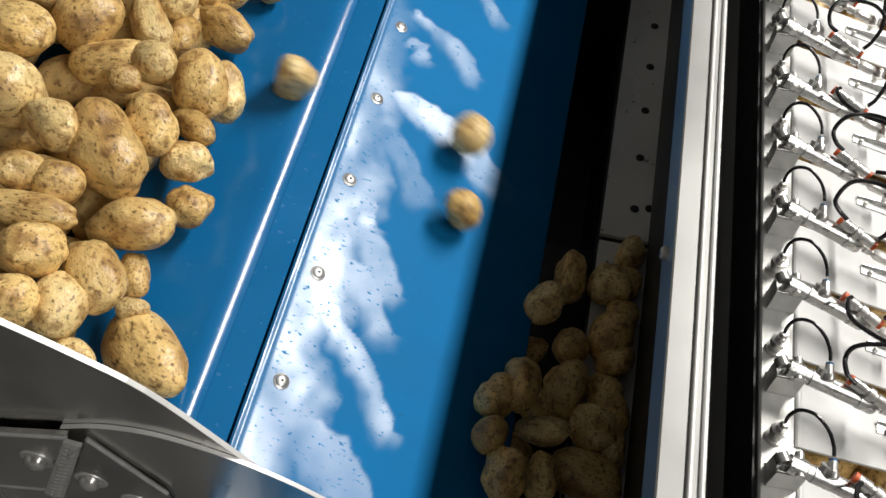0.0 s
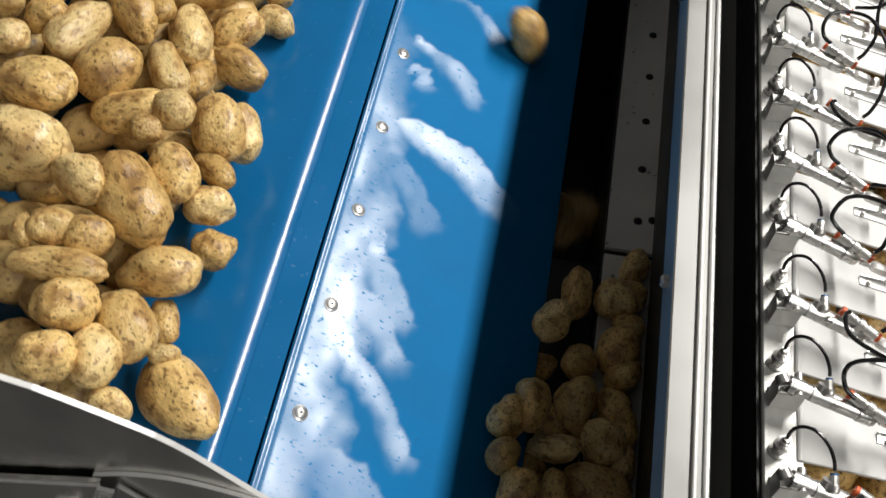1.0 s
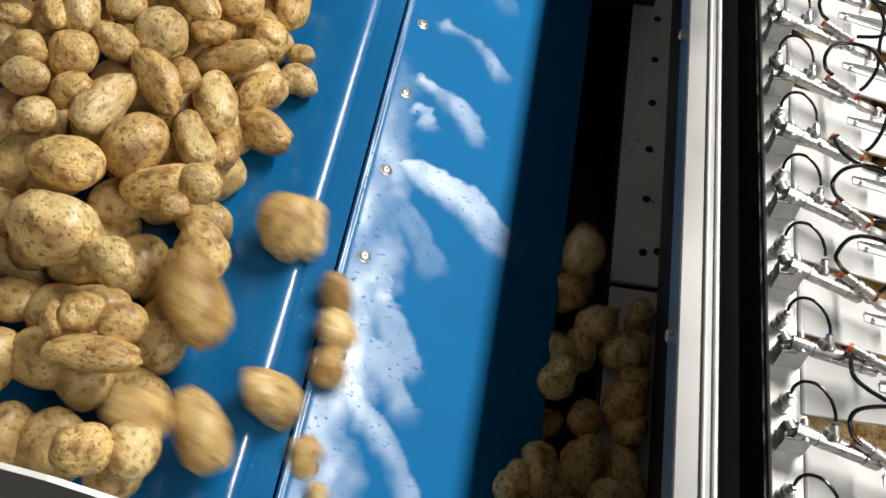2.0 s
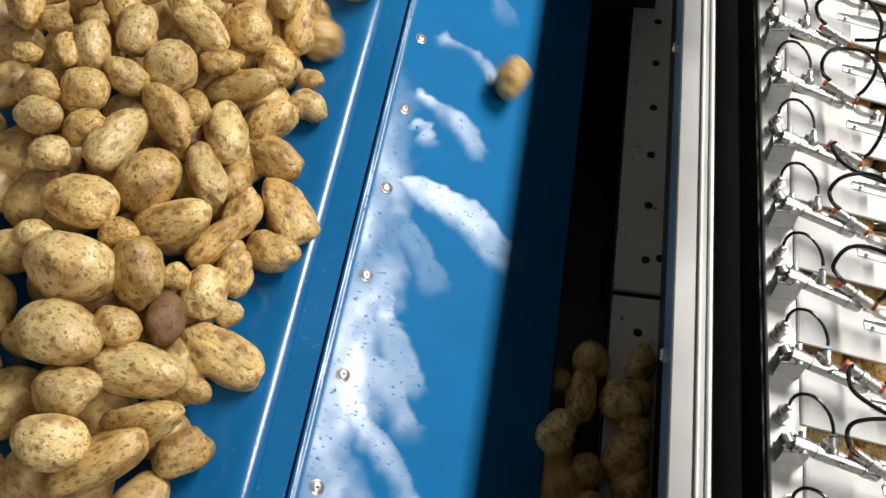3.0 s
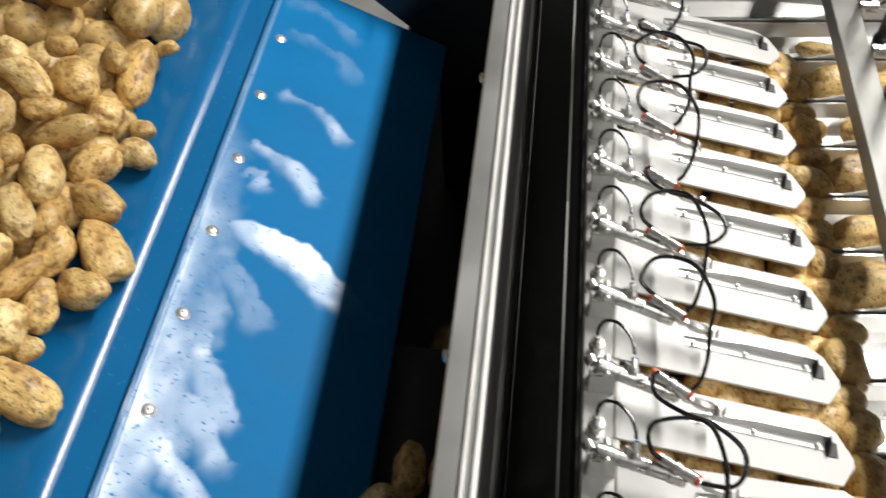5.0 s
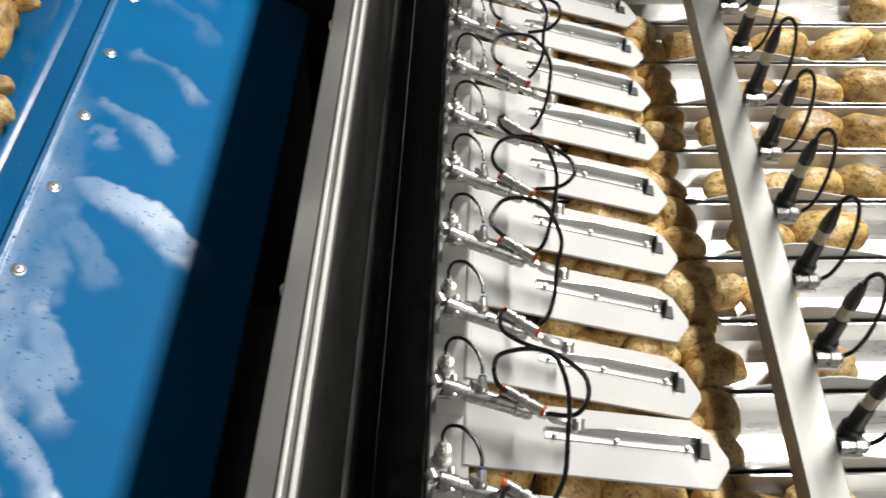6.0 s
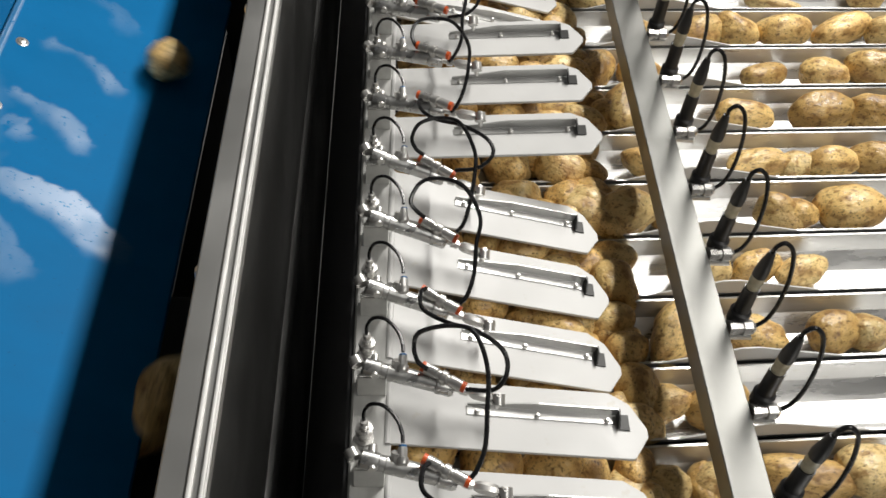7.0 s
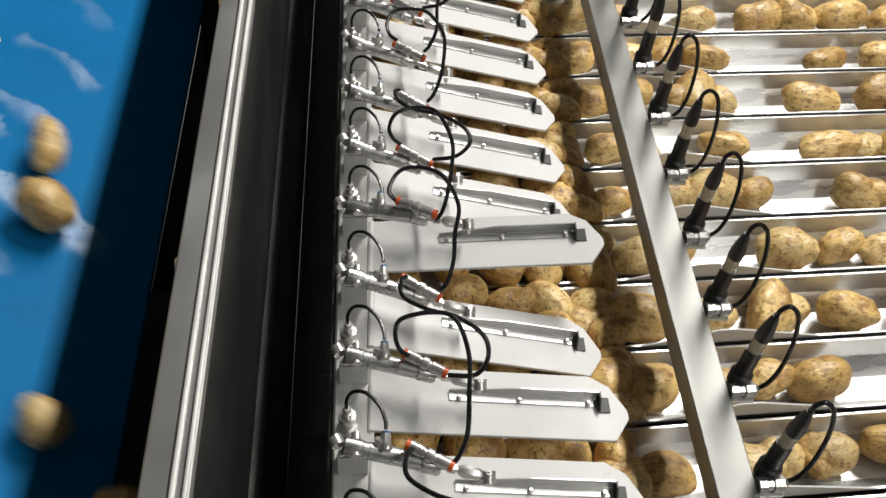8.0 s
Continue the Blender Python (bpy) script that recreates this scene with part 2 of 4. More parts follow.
FLOOR_Z = -1.15
slab("floor", -5, 5, -5, 6, FLOOR_Z - 0.1, FLOOR_Z, CONCRETE, "grey concrete floor of the packing hall")
# unseen walls and ceiling, added for bounce light and reflections in the steel
slab("wall_west", -5.1, -5, -5, 6, FLOOR_Z, 3.2, WALLP, "unseen pale hall wall added to bounce light")
slab("wall_east", 5, 5.1, -5, 6, FLOOR_Z, 3.2, WALLP, "unseen pale hall wall added to bounce light")
slab("wall_south", -5, 5, -5.1, -5, FLOOR_Z, 3.2, WALLP, "unseen pale hall wall added to bounce light")
slab("wall_north", -5, 5, 6, 6.1, FLOOR_Z, 3.2, WALLP, "unseen pale hall wall added to bounce light")
slab("ceiling", -5, 5, -5, 6, 3.2, 3.3, DARK_ROOF, "unseen grey hall ceiling added to bounce light")



def ceiling_lamp(y, long):
    thing = empty("ceiling_lamp", pose(LAMP_X, y, LAMP_Z + 0.05))
    part("housing", box(B(), -0.11, 0.11, -long / 2 - 0.04, long / 2 + 0.04, 0.0, 0.06, 0.01), WALLP, thing)
    for dy in (-long / 3, long / 3):
        part("hanger", rod(B(), (0, dy, 0.058), (0, dy, 3.2 - LAMP_Z - 0.05), 0.004), STEEL, thing)
    return tagged(thing, "unseen long white ceiling lamp hanging above the machine", "ceiling lamp", "row of ceiling lamps")


# the second housing belongs to the added fill lamp
for lamp_y, lamp_long, watts in LAMP_ROW:
    ceiling_lamp(lamp_y, lamp_long)

# ---- belt conveyor with its head roller ----
Y0, Y1 = -1.02, 1.0          # near and far end of the machine
BELT_Z, BEND_R, BEND_X = 0.009, 0.035, -0.5655


def conveyor():
    """Belt that bends over a rounded edge and turns back round a thin nose beside the chute."""
    thing = empty("belt_conveyor", pose(-1.0, 0, BELT_Z))
    line = [(-1.6, 0.0), (-1.2, 0.0), (-0.9, 0.0)]
    line += [(BEND_X + BEND_R * math.sin(radians(a)), -BEND_R + BEND_R * math.cos(radians(a))) for a in range(0, 39, 2)]
    x, z, d = line[-1][0], line[-1][1], radians(38)
    nose = (x + 0.038 * math.cos(d) - 0.007 * math.sin(d), z - 0.038 * math.sin(d) - 0.007 * math.cos(d))
    line += [(nose[0] + 0.007 * math.sin(radians(a)), nose[1] + 0.007 * math.cos(radians(a))) for a in range(38, 219, 20)]
    line += [(BEND_X - 0.02, -0.05), (-0.9, -0.06), (-1.6, -0.06)]
    outline = sheet_profile([(x + 1.0, z) for x, z in line], 0.003)
    part("belt", prism(B(), outline, "y", -0.884, Y1 - 0.02), BELT, thing)
    part("bed_plate", box(B(), -0.6, BEND_X + 0.98, -0.884, Y1 - 0.02, -0.03, -0.0045), DARK_STEEL, thing)
    for y in (-0.74, 0.9):
        part("leg", box(B(), -0.1, -0.04, y, y + 0.06, FLOOR_Z - BELT_Z, -0.066, 0.004), STEEL, thing)
    return tagged(thing, "smooth blue belt conveyor with a rounded discharge edge", "conveyor")


conveyor()

# ---- blue chute sheet with screws ----
SEAM = Vector((-0.503, 0, -0.004))
FOOT = Vector((-0.247, 0, -0.133))
ALONG = (FOOT - SEAM).normalized()
SHEET_N = Vector((-ALONG.z, 0, ALONG.x))
SCREW_Y = [0.034 - 0.1305 * i for i in range(-1, 8)]
CHUTE_END = 0.18
# slope of the hollow sheet against its mean, in degrees, by stretches down the slope
SLOPES = [(0.0, 0.215, 1.5, -1.9), (0.215, 0.30, -1.9, 0.5)]
# tongues of glare laid on the sheet: from u, y to u, y, half width at the start and at the end, strength
TONGUES = [(0.040, -0.338, 0.195, -0.382, 0.012, 0.024, 1.0), (0.045, -0.195, 0.130, -0.236, 0.006, 0.012, 0.8), (0.063, -0.078, 0.148, -0.112, 0.004, 0.009, 0.8),
           (0.045, 0.060, 0.150, 0.020, 0.005, 0.014, 0.4), (0.030, 0.130, 0.120, 0.110, 0.008, 0.012, 0.5), (0.048, -0.247, 0.058, -0.254, 0.008, 0.008, 0.8),
           (0.035, -0.405, 0.105, -0.455, 0.024, 0.018, 0.30), (0.020, -0.490, 0.060, -0.530, 0.020, 0.010, 0.8), (0.040, -0.545, 0.100, -0.600, 0.020, 0.014, 0.5),
           (0.035, -0.605, 0.105, -0.648, 0.022, 0.014, 0.55), (0.035, -0.650, 0.142, -0.752, 0.016, 0.006, 1.0), (0.030, -0.790, 0.140, -0.850, 0.030, 0.024, 0.7),
           (0.040, -0.900, 0.130, -0.940, 0.030, 0.026, 0.9)]


def sheet_glare(u, y):
    """How much lamp glare is laid on the sheet at u down the slope and y along the machine, from 0 to 1."""
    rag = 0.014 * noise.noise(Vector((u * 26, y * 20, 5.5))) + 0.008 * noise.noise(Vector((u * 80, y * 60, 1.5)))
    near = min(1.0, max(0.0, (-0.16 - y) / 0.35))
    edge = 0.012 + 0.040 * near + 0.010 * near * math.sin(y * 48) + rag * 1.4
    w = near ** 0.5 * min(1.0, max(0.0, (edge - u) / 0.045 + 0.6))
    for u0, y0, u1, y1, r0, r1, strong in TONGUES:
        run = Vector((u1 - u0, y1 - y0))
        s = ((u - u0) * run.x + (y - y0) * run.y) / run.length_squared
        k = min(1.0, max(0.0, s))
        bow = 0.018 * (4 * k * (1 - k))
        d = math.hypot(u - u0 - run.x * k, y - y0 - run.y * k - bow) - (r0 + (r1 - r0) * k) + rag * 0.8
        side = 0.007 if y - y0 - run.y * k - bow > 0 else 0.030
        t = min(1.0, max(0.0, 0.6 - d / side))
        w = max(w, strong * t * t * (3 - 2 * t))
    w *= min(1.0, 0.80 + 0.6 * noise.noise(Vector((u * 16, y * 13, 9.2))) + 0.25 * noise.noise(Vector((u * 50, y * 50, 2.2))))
    # the bright hem line along the seam is laid on as glare too
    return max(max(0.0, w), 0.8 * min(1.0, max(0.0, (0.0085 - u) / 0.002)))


def sheet_height(u, y):
    """Waves of the loosely screwed sheet: u along the slope, y along the machine."""
    h = 0.0
    for u0, u1, a0, a1 in SLOPES:
        if u > u0:
            v = min(u, u1) - u0
            h -= radians(a0 * v + (a1 - a0) * v * v / (2 * (u1 - u0)))
    h += 0.0004 * noise.noise(Vector((u * 9, y * 6, 3.1))) + 0.00008 * noise.noise(Vector((u * 24, y * 18, 8.3)))
    for sy in SCREW_Y:
        d2 = ((u - 0.026) / 0.022) ** 2 + ((y - sy) / 0.03) ** 2
        h -= 0.0011 * math.exp(-d2)
    for u0, y0, u1, y1, r0, r1, strong in TONGUES[:3]:
        run = Vector((u1 - u0, y1 - y0))
        k = min(1.0, max(0.0, ((u - u0) * run.x + (y - y0) * run.y) / run.length_squared))
        d = math.hypot(u - u0 - run.x * k, y - y0 - run.y * k - 0.03)
        h += 0.0004 * math.exp(-(d / 0.022) ** 2)
    h += 0.0009 * math.exp(-((u - 0.0045) / 0.0026) ** 2)
    return h


def chute():
    thing = empty("chute", pose(SEAM.x, 0, SEAM.z))
    bm, nu, ny = B(), 96, 420
    length = (FOOT - SEAM).length
    fold = [Vector((-0.004, 0, -0.03)), Vector((-0.0045, 0, -0.006)), Vector((-0.003, 0, -0.0015))]
    glare = bm.verts.layers.float.new("glare")
    rows = []
    for j in range(ny + 1):
        y = -0.98 + (CHUTE_END + 0.98) * j / ny
        row = [bm.verts.new(p + Vector((0, y, 0))) for p in fold]
        for i in range(nu + 1):
            u = length * (i / nu) ** 1.25
            p = ALONG * u + SHEET_N * sheet_height(u, y) * min(1, u / 0.003)
            row.append(bm.verts.new((p.x, y, p.z)))
            row[-1][glare] = sheet_glare(u, y)
        p = ALONG * (length + 0.002)
        row.append(bm.verts.new((p.x, y, p.z - 0.004)))
        p = ALONG * (length - 0.004)
        row.append(bm.verts.new((p.x, y, p.z - 0.006)))
        rows.append(row)
    for a, b in zip(rows, rows[1:]):
        for i in range(len(a) - 1):
            bm.faces.new((a[i], a[i + 1], b[i + 1], b[i]))
    part("sheet", bm, BLUE, thing, "blue plastic sheet with glossy patches and tinted-in glare below its screws")
    lip = [(-0.0378, 0.0042), (-0.0065, -0.0035), (-0.0065, -0.0047), (-0.0378, 0.0030)]
    part("transfer_lip", prism(B(), lip, "y", -0.884, CHUTE_END), BELT, thing, "thin blue lip between belt and sheet")
    back = [(ALONG.x * u - SHEET_N.x * d, ALONG.z * u - SHEET_N.z * d) for u, d in ((0.004, 0.008), (length - 0.006, 0.024), (length - 0.006, 0.030), (0.004, 0.014))]
    part("backing_plate", prism(B(), back, "y", -0.978, CHUTE_END - 0.002), DARK_STEEL, thing)
    for sy in SCREW_Y:
        if sy > CHUTE_END:
            continue
        c = ALONG * 0.026 + SHEET_N * (sheet_height(0.026, sy) - 0.0004) + Vector((0, sy, 0))
        screw = part("screw", turned(B(), c, c + SHEET_N * 0.004, [(0, 0.0085), (0.3, 0.0085), (0.5, 0.0062), (0.8, 0.0055), (1.0, 0.0035)]), CHROME, thing,
                     "domed steel screw on its washer")
        part("socket", rod(B(), c + SHEET_N * 0.0036, c + SHEET_N * 0.0046, 0.0017, seg=6), BLACK, screw)
    return tagged(thing, "glossy blue plastic chute sheet with steel screws", "chute")


chute()


def end_shield():
    """Black plate that closes the chute's far end, with a clear cover strip over it."""
    thing = empty("end_shield", pose(-0.25, CHUTE_END, -0.1))
    outline = [(-0.12, 0.06), (0.11, 0.10), (0.11, -0.55), (-0.01, -0.55), (-0.01, -0.04)]
    part("plate", prism(B(), outline, "y", 0.004, 0.010), BLACK, thing)
    part("cover_strip", prism(B(), sheet_profile([(-0.22, 0.155), (-0.13, 0.10), (-0.09, 0.09), (-0.04, 0.12)], 0.003), "y", 0.012, 0.2), WHITE, thing,
         "milky plastic cover strip")
    return tagged(thing, "black end plate behind the blue chute", "end plate")


end_shield()


# ---- trough under the chute ----
SHELF_Z, SHELF_X0, SHELF_X1 = -0.187, -0.174, -0.1015
DECK_END = -0.385            # the near stretch of the trough has a raised black belt


def trough():
    thing = empty("trough", pose(-0.2, 0, -0.45))
    part("floor_belt", box(B(), -0.13, 0.055, DECK_END + 0.002, Y1, -0.01, 0.0), BLACK, thing)
    part("near_belt", box(B(), -0.13, 0.0215, Y0, DECK_END, 0.236, 0.248, 0.003), BLACK, thing, "raised black rubber belt")
    part("side_plate", box(B(), -0.14, -0.134, Y0, Y1, -0.01, 0.22), BLACK, thing)
    # added black strip that stands for the shade in the panel joint
    part("joint_strip", box(B(), 0.0275, 0.0980, -0.39, -0.35, 0.2490, 0.2555), BLACK, thing, "black strip added under the panel joint to darken it")
    part("lower_wall", box(B(), 0.023, 0.0272, Y0, Y1, 0.001, 0.2555), BLACK, thing)
    for y in (-0.9, 0.8):
        part("leg", box(B(), -0.06, 0.0, y, y + 0.05, FLOOR_Z + 0.45, -0.012, 0.004), STEEL, thing)
    return tagged(thing, "dark collecting trough between chute and guard rail", "trough")


TROUGH = trough()


def shelf_panel(y0, y1, bolts):
    """Bolted plate that lies as a shelf along the trough, under the rail."""
    o = Vector((-0.2, 0, -0.45))
    outline = [(SHELF_X0, SHELF_Z), (SHELF_X0, SHELF_Z - 0.007), (SHELF_X1, SHELF_Z - 0.007), (SHELF_X1, SHELF_Z)]
    plate = part("lining_panel", prism(B(), [(x - o.x, z - o.z) for x, z in outline], "y", y0, y1), PANEL, TROUGH, "grey bolted lining panel", smooth=False)
    for x, y in bolts:
        c = Vector((x, y, SHELF_Z)) - o
        part("bolt", turned(B(), c - Vector((0, 0, 0.001)), c + Vector((0, 0, 0.003)), [(0, 0.0062), (0.6, 0.0062), (1, 0.0045)], 8), BLACK, plate)


shelf_panel(-0.364, Y1, [(-0.133, 0.061 + 0.0935 * i) for i in range(-4, 10)] + [(-0.113, -0.308)])
shelf_panel(Y0, -0.375, [(-0.138, -0.429 - 0.0935 * i) for i in range(6)])


# ---- guard rail ----
def guard_rail():
    thing = empty("guard_rail", pose(-0.127, 0, 0.13))
    outline = [(-0.019, -0.02), (-0.019, 0.0285), (-0.0175, 0.030), (0.0120, 0.0303), (0.0175, 0.0290), (0.019, 0.026), (0.019, 0.0215), (-0.0145, 0.0215), (-0.0145, -0.02)]
    part("profile", prism(B(), outline, "y", Y0, Y1), RAIL, thing, smooth=False)
    # ribs coloured near white to paint in the glint along the rail
    for x0, x1, top in ((0.0030, 0.0075, 0.0342), (0.0125, 0.0166, 0.0338)):
        rib = [(x0, 0.0292), (x0 + 0.0008, top - 0.0006), (x0 + 0.0018, top), (x1 - 0.0014, top), (x1 - 0.0004, top - 0.0008), (x1, 0.0285)]
        part("rib", prism(B(), rib, "y", Y0 + 0.001, Y1 - 0.001), EDGE, thing, "rail rib with its lamp glint put into a pale colour", smooth=False)
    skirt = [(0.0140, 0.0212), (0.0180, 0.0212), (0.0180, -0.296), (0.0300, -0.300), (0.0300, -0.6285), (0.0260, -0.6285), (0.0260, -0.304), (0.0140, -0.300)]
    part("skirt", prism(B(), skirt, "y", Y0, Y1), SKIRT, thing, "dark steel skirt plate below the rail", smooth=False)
    for y in (-0.62, -0.22, 0.18, 0.6):
        c = Vector((-0.019, y, 0.004))
        part("bolt", turned(B(), c, c - Vector((0.007, 0, 0)), [(0, 0.007), (0.7, 0.007), (1, 0.005)], 6), ALU, thing)
    for y in (-0.95, 0.9):
        part("post", box(B(), 0.0305, 0.042, y, y + 0.05, FLOOR_Z - 0.13, -0.63, 0.003), STEEL, thing)
    return tagged(thing, "brushed steel guard rail with a ribbed lip", "guard rail")


guard_rail()


# ---- dark channel between rail and actuators ----
def channel():
    thing = empty("channel", pose(-0.06, 0, -0.5))
    # floor coloured black for the shade deep in the gap
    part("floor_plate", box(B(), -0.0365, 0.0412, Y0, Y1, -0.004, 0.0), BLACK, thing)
    for y in (-0.9, 0.8):
        part("leg", box(B(), -0.02, 0.02, y, y + 0.04, FLOOR_Z + 0.5, -0.006, 0.003), STEEL, thing)
    return tagged(thing, "narrow dark channel beside the guard rail", "channel")


channel()

# ---- actuator beam ----
PITCH = 0.1
LANES = list(range(-2, 9))


def actuator_beam():
    thing = empty("mounting_beam", pose(0, 0, -0.02))
    outline = [(-0.014, -0.48), (-0.014, 0.0), (-0.012, 0.002), (0.026, 0.002), (0.026, -0.05), (0.018, -0.05), (0.018, -0.48)]
    part("profile", prism(B(), outline, "y", Y0, Y1), STEEL, thing, smooth=False)
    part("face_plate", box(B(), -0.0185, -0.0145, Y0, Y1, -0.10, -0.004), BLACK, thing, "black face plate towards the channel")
    for y in (-0.9, 0.8):
        part("post", box(B(), -0.012, 0.016, y, y + 0.04, FLOOR_Z + 0.02, -0.482), STEEL, thing)
    return tagged(thing, "steel mounting beam under the row of actuators", "beam")


actuator_beam()


PIVOT = Vector((0.003, -0.045, 0.042))


def actuator():
    """Bracket, bulkhead fitting and pneumatic cylinder; the cylinder swings on the bracket's pin."""
    thing = empty("actuator", pose(0, 0, -0.018))
    bm = B()
    box(bm, -0.008, 0.020, -0.0515, -0.0495, 0.0004, 0.032)
    box(bm, -0.008, 0.020, -0.0493, -0.028, 0.0004, 0.0024)
    prism(bm, [(-0.008, 0.0026), (-0.006, 0.0026), (-0.006, 0.030), (-0.008, 0.032)], "y", -0.0493, -0.030)
    prism(bm, [(0.018, 0.0026), (0.020, 0.0026), (0.020, 0.032), (0.018, 0.030)], "y", -0.0493, -0.036)
    box(bm, -0.008, 0.020, -0.0493, -0.038, 0.0322, 0.034)
    part("bracket", bm, STEEL, thing, "folded steel bracket", smooth=False)
    bm = B()
    turned(bm, (0, 0, 0), (0, 0, 0.034), [(0, 0.0095), (0.1, 0.0095), (0.11, 0.0066), (0.38, 0.0066), (0.40, 0.0086), (0.60, 0.0086), (0.62, 0.0052), (0.8, 0.0052), (0.82, 0.0038), (1, 0.0038)], 12)
    part("bulkhead_fitting", bm, CHROME, thing, "nickel bulkhead fitting")
    swing = empty("cylinder", Matrix.Translation(PIVOT))
    swing.parent = thing
    a, d = Vector((-0.006, 0, 0.002)), Vector((0.132, -0.024, -0.018)).normalized()
    bm = B()
    turned(bm, a, a + d * 0.092, [(0, 0.0075), (0.02, 0.009), (0.19, 0.009), (0.20, 0.0078), (0.26, 0.0078), (0.27, 0.0086), (0.80, 0.0086), (0.81, 0.0096), (0.97, 0.0096), (1, 0.008)], 18)
    part("barrel", bm, ALU, swing, "aluminium pneumatic cylinder barrel")
    bm = B()
    rod(bm, a + Vector((0.012, -0.012, 0.0)), a + Vector((0.012, 0.012, 0.0)), 0.0042)
    rod(bm, a + Vector((-0.004, -0.004, 0.006)), a + Vector((-0.008, 0.004, 0.007)), 0.0068)
    part("pivot_pin", bm, CHROME, swing)
    bm = B()
    rod(bm, a + d * 0.0921, a + d * 0.122, 0.0030, seg=10)
    rod(bm, a + d * 0.098, a + d * 0.106, 0.0052, seg=6)
    part("piston_rod", bm, CHROME, swing)
    bm = B()
    turned(bm, a + d * 0.108, a + d * 0.132, [(0, 0.004), (0.2, 0.0062), (0.8, 0.0062), (1, 0.004)], 8)
    c = a + d * 0.137
    rod(bm, c + Vector((0, -0.005, -0.003)), c + Vector((0, 0.004, 0.003)), 0.0072, seg=12)
    rod(bm, c + Vector((0, 0, -0.014)), c + Vector((0, 0, 0.008)), 0.0028, seg=8)
    part("clevis", bm, CHROME, swing, "steel rod end with its pin")
    r = a + d * 0.034
    bm = B()
    turned(bm, r + Vector((0, 0.002, 0.004)), r + Vector((0.001, 0.008, 0.012)), [(0, 0.0055), (1, 0.0055)], 10)
    turned(bm, r + Vector((0.006, -0.004, 0.010)), r + Vector((0.006, 0.012, 0.013)), [(0, 0.0045), (0.1, 0.0055), (0.4, 0.0055), (0.45, 0.0044), (1, 0.0044)], 10)
    part("rear_port", bm, CHROME, swing, "nickel elbow fitting")
    bm = B()
    rod(bm, r + Vector((0.006, 0.0122, 0.013)), r + Vector((0.006, 0.0142, 0.0134)), 0.0038, seg=10)
    part("blue_collar", bm, BLUE_RING, swing)
    f = a + d * 0.080
    bm = B()
    rod(bm, f + Vector((0, 0, 0.004)), f + Vector((0, -0.001, 0.016)), 0.0052, seg=10)
    l0, l1 = f + Vector((-0.017, 0.009, 0.017)), f + Vector((0.018, -0.009, 0.013))
    turned(bm, l0, l1, [(0, 0.0058), (0.32, 0.0058), (0.34, 0.0048), (0.42, 0.0048), (0.44, 0.0066), (0.58, 0.0066), (0.6, 0.0048), (0.66, 0.0048), (0.68, 0.0058), (1, 0.0058)], 12)
    part("front_port", bm, CHROME, swing, "push-in tee fitting")
    w = (l1 - l0).normalized() * 0.004
    for p, q in ((l0, l0 - w), (l1, l1 + w)):
        part("orange_collar", rod(B(), p, q, 0.0054, seg=12), ORANGE, swing, "orange release collar")
    part("short_hose", tube(B(), [(0, 0, 0.030), (0.000, 0.003, 0.044), (0.006, 0.004, 0.056), (0.018, -0.001, 0.062), (0.030, -0.013, 0.060), (0.0355, -0.026, 0.0565), (0.0362, -0.0350, 0.0545)], 0.0019), HOSE, thing, "short black air hose")
    return tagged(thing, "pneumatic cylinder on a steel bracket with fittings", "actuator", "row of flap actuators")


def flap():
    """White press flap hinged at the beam, with an angle strip screwed on it."""
    thing = empty("flap", pose(0.024, 0, -0.022))
    w, length = 0.038, 0.264
    out = [(0, -w), (length - 0.019, -w), (length - 0.016, -w + 0.001), (length, -0.012), (length, -0.002), (length - 0.016, w - 0.012), (length - 0.036, w), (0, w)]
    bm = prism(B(), out, "z", -0.002, 0.002)
    bmesh.ops.bevel(bm, geom=[e for e in bm.edges], offset=0.0006, segments=1, affect="EDGES")
    part("plate", bm, WHITE, thing, "milky white plastic plate")
    bm = B()
    box(bm, 0.078, 0.230, 0.0000, 0.010, 0.0022, 0.0034)
    prism(bm, [(0.078, 0.0034), (0.232, 0.0034), (0.232, 0.0150), (0.15, 0.0150), (0.078, 0.0065)], "y", 0.0102, 0.0117)
    part("angle_strip", bm, STRIP, thing, "steel angle strip", smooth=False)
    bm = prism(B(), [(-0.006, 0.0022), (0.0117, 0.0022), (0.0117, 0.0150), (0.004, 0.0150), (-0.006, 0.008)], "x", 0.2323, 0.2338)
    box(bm, 0.2340, 0.2450, -0.006, 0.0117, 0.0022, 0.0036)
    # near-black colour stands for the dark reflection in the steel end
    part("end_tab", bm, SKIRT, thing, "end return of the strip, dark reflection put into its colour", smooth=False)
    for x in (0.088, 0.15, 0.222):
        part("screw", turned(B(), (x, 0.003, 0.0036), (x, 0.003, 0.0080), [(0, 0.0028), (0.3, 0.0028), (0.4, 0.0022), (1, 0.0018)], 8), CHROME, thing)
    part("hinge", rod(B(), (0.0, -w, -0.0005), (0.0, w, -0.0005), 0.0038, seg=10), WHITE, thing)
    return tagged(thing, "white plastic press flap with a steel strip", "flap", "row of white flaps")


flap_first, actuator_first = flap(), actuator()
FLAPS, ACTUATORS = {}, {}
FLAP_TURN = -1.5
